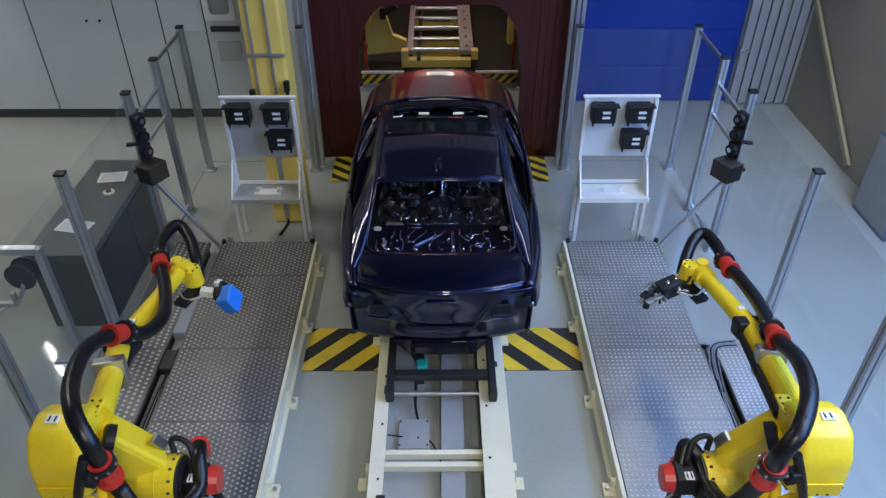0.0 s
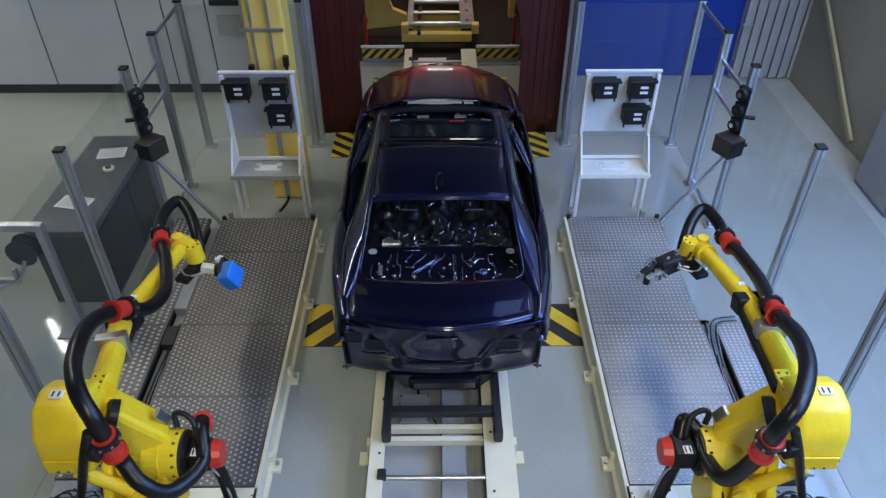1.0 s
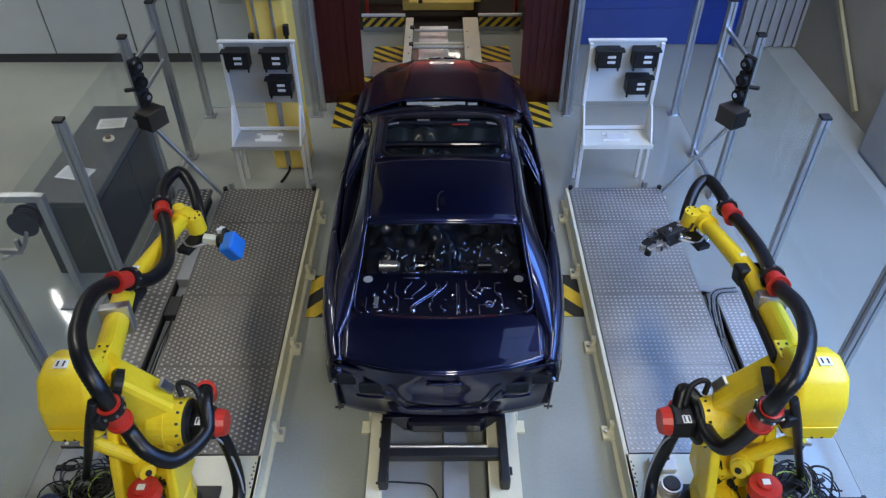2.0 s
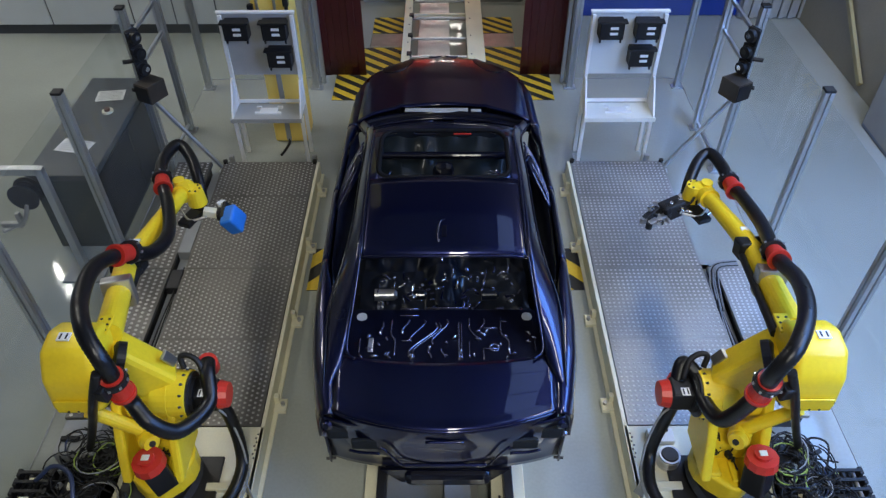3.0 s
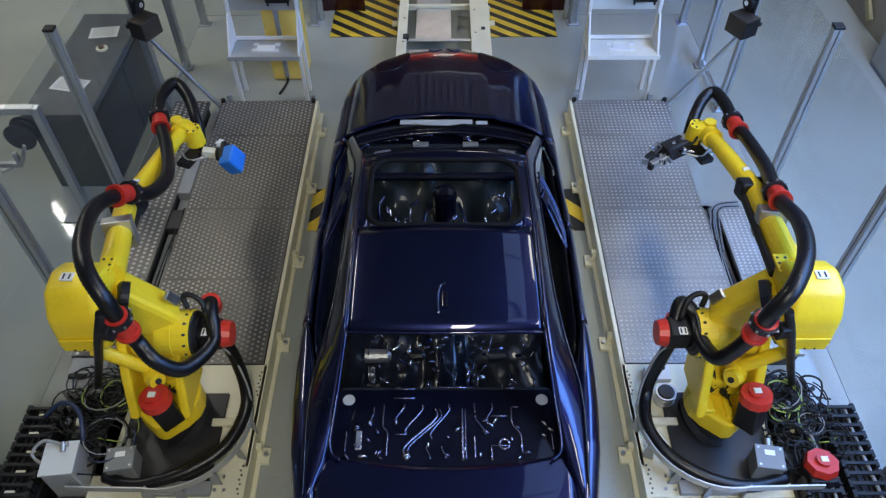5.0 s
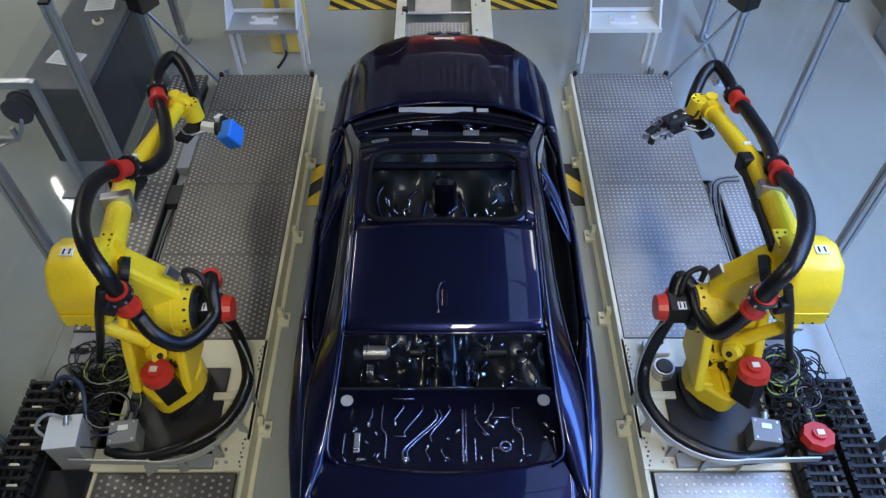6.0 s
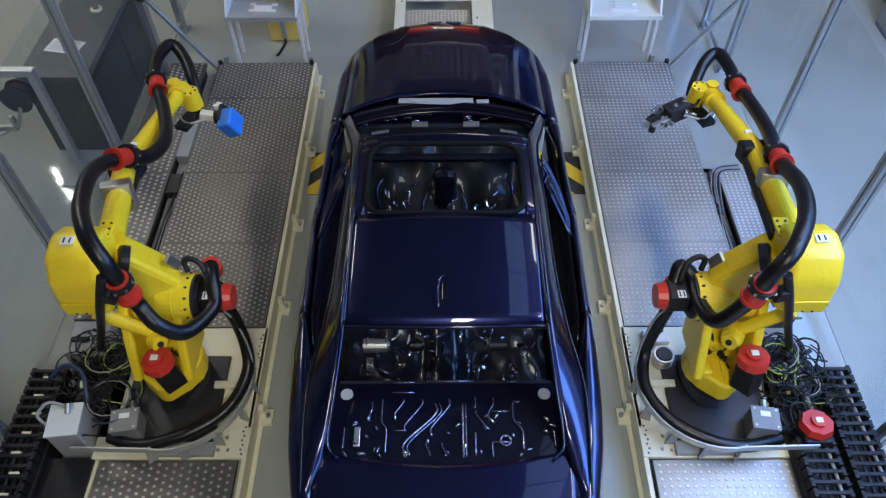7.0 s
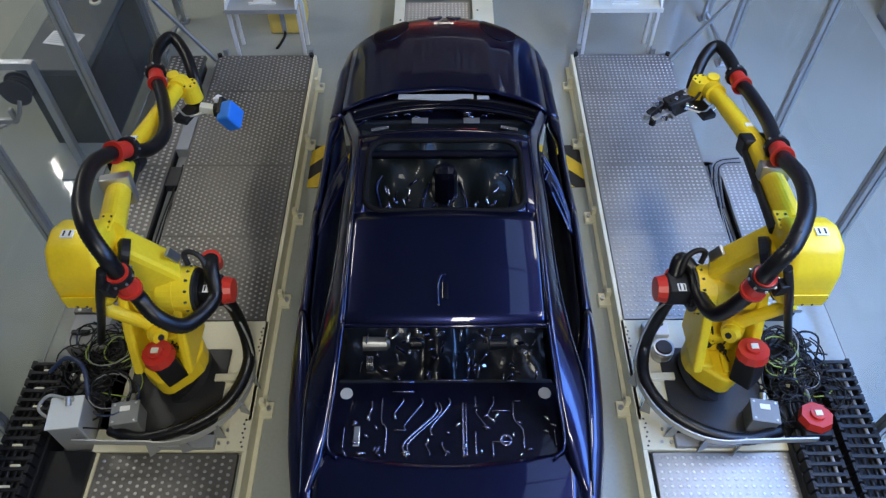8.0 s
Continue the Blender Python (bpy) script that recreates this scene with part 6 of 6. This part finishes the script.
# Added curved bits: sparkle of the rear pan, made as bright pieces.
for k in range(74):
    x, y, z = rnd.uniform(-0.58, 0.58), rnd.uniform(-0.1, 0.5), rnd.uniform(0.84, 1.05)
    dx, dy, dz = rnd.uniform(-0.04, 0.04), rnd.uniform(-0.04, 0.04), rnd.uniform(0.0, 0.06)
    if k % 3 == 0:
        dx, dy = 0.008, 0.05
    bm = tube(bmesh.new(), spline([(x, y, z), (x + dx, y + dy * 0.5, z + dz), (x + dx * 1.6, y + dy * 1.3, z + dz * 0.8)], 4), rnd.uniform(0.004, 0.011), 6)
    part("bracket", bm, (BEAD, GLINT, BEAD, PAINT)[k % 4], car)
for k in range(4):
    part("latch_drum", rod(bmesh.new(), (-0.52 + 0.012 * k, 0.12, 0.98), (-0.52 + 0.012 * k + 0.006, 0.12, 0.98), 0.05 - 0.006 * (k % 2), None, 14), GLINT, car)
for side in (-1, 1):
    part("seat_mount", tube(bmesh.new(), spline([(side * 0.2, 1.25, 0.62), (side * 0.22, 1.32, 0.9), (side * 0.36, 1.36, 1.0), (side * 0.5, 1.32, 0.9), (side * 0.53, 1.25, 0.62)], 6), 0.03, 8), MATT, car)
# Bright ribs stand in for highlights on the unlit front floor.
for k in range(30):
    x, y = rnd.uniform(-0.6, 0.6), rnd.uniform(0.9, 1.9)
    part("rib", tube(bmesh.new(), spline([(x, y, 0.63), (x + rnd.uniform(-0.1, 0.1), y + 0.12, 0.645), (x + rnd.uniform(-0.1, 0.1), y + 0.25, 0.63)], 4), 0.012, 6), (BEAD, GLINT)[k % 2], car)

# More added bits that imitate glints below the rear window.
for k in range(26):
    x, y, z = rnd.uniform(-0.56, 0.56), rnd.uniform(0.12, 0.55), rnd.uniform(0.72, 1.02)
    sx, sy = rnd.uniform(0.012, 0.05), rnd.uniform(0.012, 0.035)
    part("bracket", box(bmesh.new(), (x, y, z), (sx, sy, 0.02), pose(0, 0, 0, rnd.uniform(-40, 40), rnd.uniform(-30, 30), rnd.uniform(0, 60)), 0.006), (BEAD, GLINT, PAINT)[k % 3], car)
# Added pieces give the glimmer seen through the sunroof opening.
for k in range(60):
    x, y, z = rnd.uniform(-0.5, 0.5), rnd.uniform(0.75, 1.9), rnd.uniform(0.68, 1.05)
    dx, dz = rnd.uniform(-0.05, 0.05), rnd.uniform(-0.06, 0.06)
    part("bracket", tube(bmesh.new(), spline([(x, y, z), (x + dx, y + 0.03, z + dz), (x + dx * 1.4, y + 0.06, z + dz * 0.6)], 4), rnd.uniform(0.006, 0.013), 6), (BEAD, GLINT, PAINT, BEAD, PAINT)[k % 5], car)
for side in (-1, 1):
    for x, y, z, r, h in ((0.36, 1.5, 0.7, 0.17, 0.06), (0.3, 1.1, 0.68, 0.12, 0.07), (0.48, 1.24, 0.68, 0.08, 0.1)):
        part("floor_dome", rod(rod(bmesh.new(), (side * x, y, z), (side * x, y + 0.02, z + h), r, r * 0.75, 20), (side * x, y + 0.02, z + h), (side * x, y + 0.025, z + h + 0.03), r * 0.75, r * 0.4, 20), TRIM, car, "grey-green sealed floor dome")
    part("sill_blade", box(bmesh.new(), (side * 0.5, 1.12, 0.95), (0.03, 0.2, 0.06), pose(0, 0, 0, 10, 0, side * 20), 0.008), BEAD, car)
    # Bright bits again in place of highlights, nearer the sunroof.
    for k in range(9):
        x, y, z = side * rnd.uniform(0.02, 0.5), rnd.uniform(0.85, 1.7), rnd.uniform(0.86, 1.05)
        part("bracket", tube(bmesh.new(), spline([(x, y, z), (x + rnd.uniform(-0.02, 0.02), y + 0.04, z + 0.03), (x + rnd.uniform(-0.03, 0.03), y + 0.09, z)], 4), rnd.uniform(0.006, 0.012), 6), (BEAD, GLINT, BEAD)[k % 3], car)
part("centre_console", box(box(bmesh.new(), (0, 1.8, 0.92), (0.2, 0.16, 0.44), None, 0.075), (0, 1.35, 0.8), (0.16, 0.3, 0.16), None, 0.07), SEAM, car)


def dash(u, v):
    x, rg = (2 * u - 1) * 0.68, 0.0
    for cx, cv, r, h in ((-0.4, 0.3, 0.16, 0.09), (0.4, 0.3, 0.16, 0.09), (-0.18, 0.7, 0.09, 0.06), (0.2, 0.65, 0.1, 0.06), (0.55, 0.6, 0.08, 0.07), (-0.56, 0.65, 0.08, 0.07)):
        rg += h * math.exp(-((x - cx) ** 2 + (0.5 * (v - cv)) ** 2) / (r * r))
    return Vector((x, 1.7 + 0.5 * v - 0.3 * rg, 0.74 + 0.42 * v + 0.9 * rg + 0.012 * math.sin(24 * x)))


part("dash_panel", sheet(bmesh.new(), dash, 48, 24), TRIM, car, "dull grey-green pressed dash panel")
for side in (-1, 1):
    part("dash_brace", tube(bmesh.new(), spline([(side * 0.16, 1.3, 0.8), (side * 0.17, 1.5, 0.98), (side * 0.15, 1.62, 1.02), (side * 0.12, 1.75, 1.0)], 6), 0.012, 8), PAINT, car)
    part("dash_brace", tube(bmesh.new(), spline([(side * 0.5, 1.55, 0.86), (side * 0.54, 1.68, 1.02), (side * 0.5, 1.78, 1.06)], 6), 0.012, 8), PAINT, car)
    part("seat_rail", beam(bmesh.new(), (side * 0.24, 0.95, 0.86), (side * 0.44, 0.96, 0.86), 0.03, 0.02, 0, 0.006), BEAD, car)
part("tunnel_lever", tube(bmesh.new(), spline([(0.02, 1.05, 0.82), (0.02, 1.12, 0.95), (0.05, 1.2, 0.98)], 6), 0.018, 8), GLINT, car)

# ---- skid under the car ----
skid = thing("transport_skid", (0.005, 5.785, 0), "black steel transport skid under the car body", "skid")
for side in (-1, 1):
    part("runner", one_box((side * 0.455, 1.1, 0.365), (0.065, 5.2, 0.125), 0.008), DARK, skid)
    part("shoe", one_box((side * 0.455, -1.44, 0.35), (0.075, 0.09, 0.095), 0.006), BLACK, skid)
    for y in (0.1, 2.6):
        part("support", one_box((side * 0.52, y, 0.48), (0.1, 0.16, 0.14), 0.01), DARK, skid)
for y in (-1.24, 0.2, 1.7, 3.2):
    part("crossbar", one_box((0, y, 0.375), (0.85, 0.08, 0.07), 0.008), DARK, skid)

# ---- lamps overhead and the high window ----
for lx, ly, watts in LAMP_ROWS:
    lamp = thing("ceiling_lamp", (lx, ly, 7.5), "long white fluorescent lamp under the hall ceiling", "ceiling lamp", "ceiling lamps")
    part("housing", one_box((0, 0, 0.05), (0.76, 4.1, 0.1), 0.01), WHITE, lamp)
light = thing("skylight", (2.45, 6.8, 7.59), "long daylight strip set in the hall ceiling", "skylight", kind="structure")
for k in range(5):
    part("pane", one_box((0, -4.0 + 2.0 * k, 0), (1.1, 1.92, 0.02)), SKY_GLOW, light, "daylight pane")
for dx in (-0.58, 0.58):
    part("frame", one_box((dx, 0, 0), (0.06, 10.1, 0.06), 0.004), GREY, light)
wl = thing("wall_lamp", (-7.96, 10.6, 5.75), "bright white lamp strip high on the grey wall", "lamp")
part("housing", one_box((0, 0, 0), (0.06, 0.5, 1.5), 0.01), WHITE, wl)
for dz in (-0.45, 0.0, 0.45):
    part("tube", one_box((0.04, 0.11 * dz, dz), (0.03, 0.1, 0.4), 0.008), WALL_GLOW, wl, "glowing tube")
win = thing("window_1", (5.75, 4.5, 4.35), "high band of daylight windows in the side wall", "window", kind="structure")
part("pane", one_box((0.05, 0, 0), (0.02, 12.2, 3.48)), WINDOW_GLOW, win, "daylight pane")
for k in range(7):
    part("mullion", one_box((-0.03, -6.1 + 2.03 * k, 0), (0.08, 0.08, 3.5)), GREY, win)


def motions():
    for ob in (car, skid):
        walk(ob, [(t, pose(0.005, y, 0)) for t, y in CAR_Y])


motions()
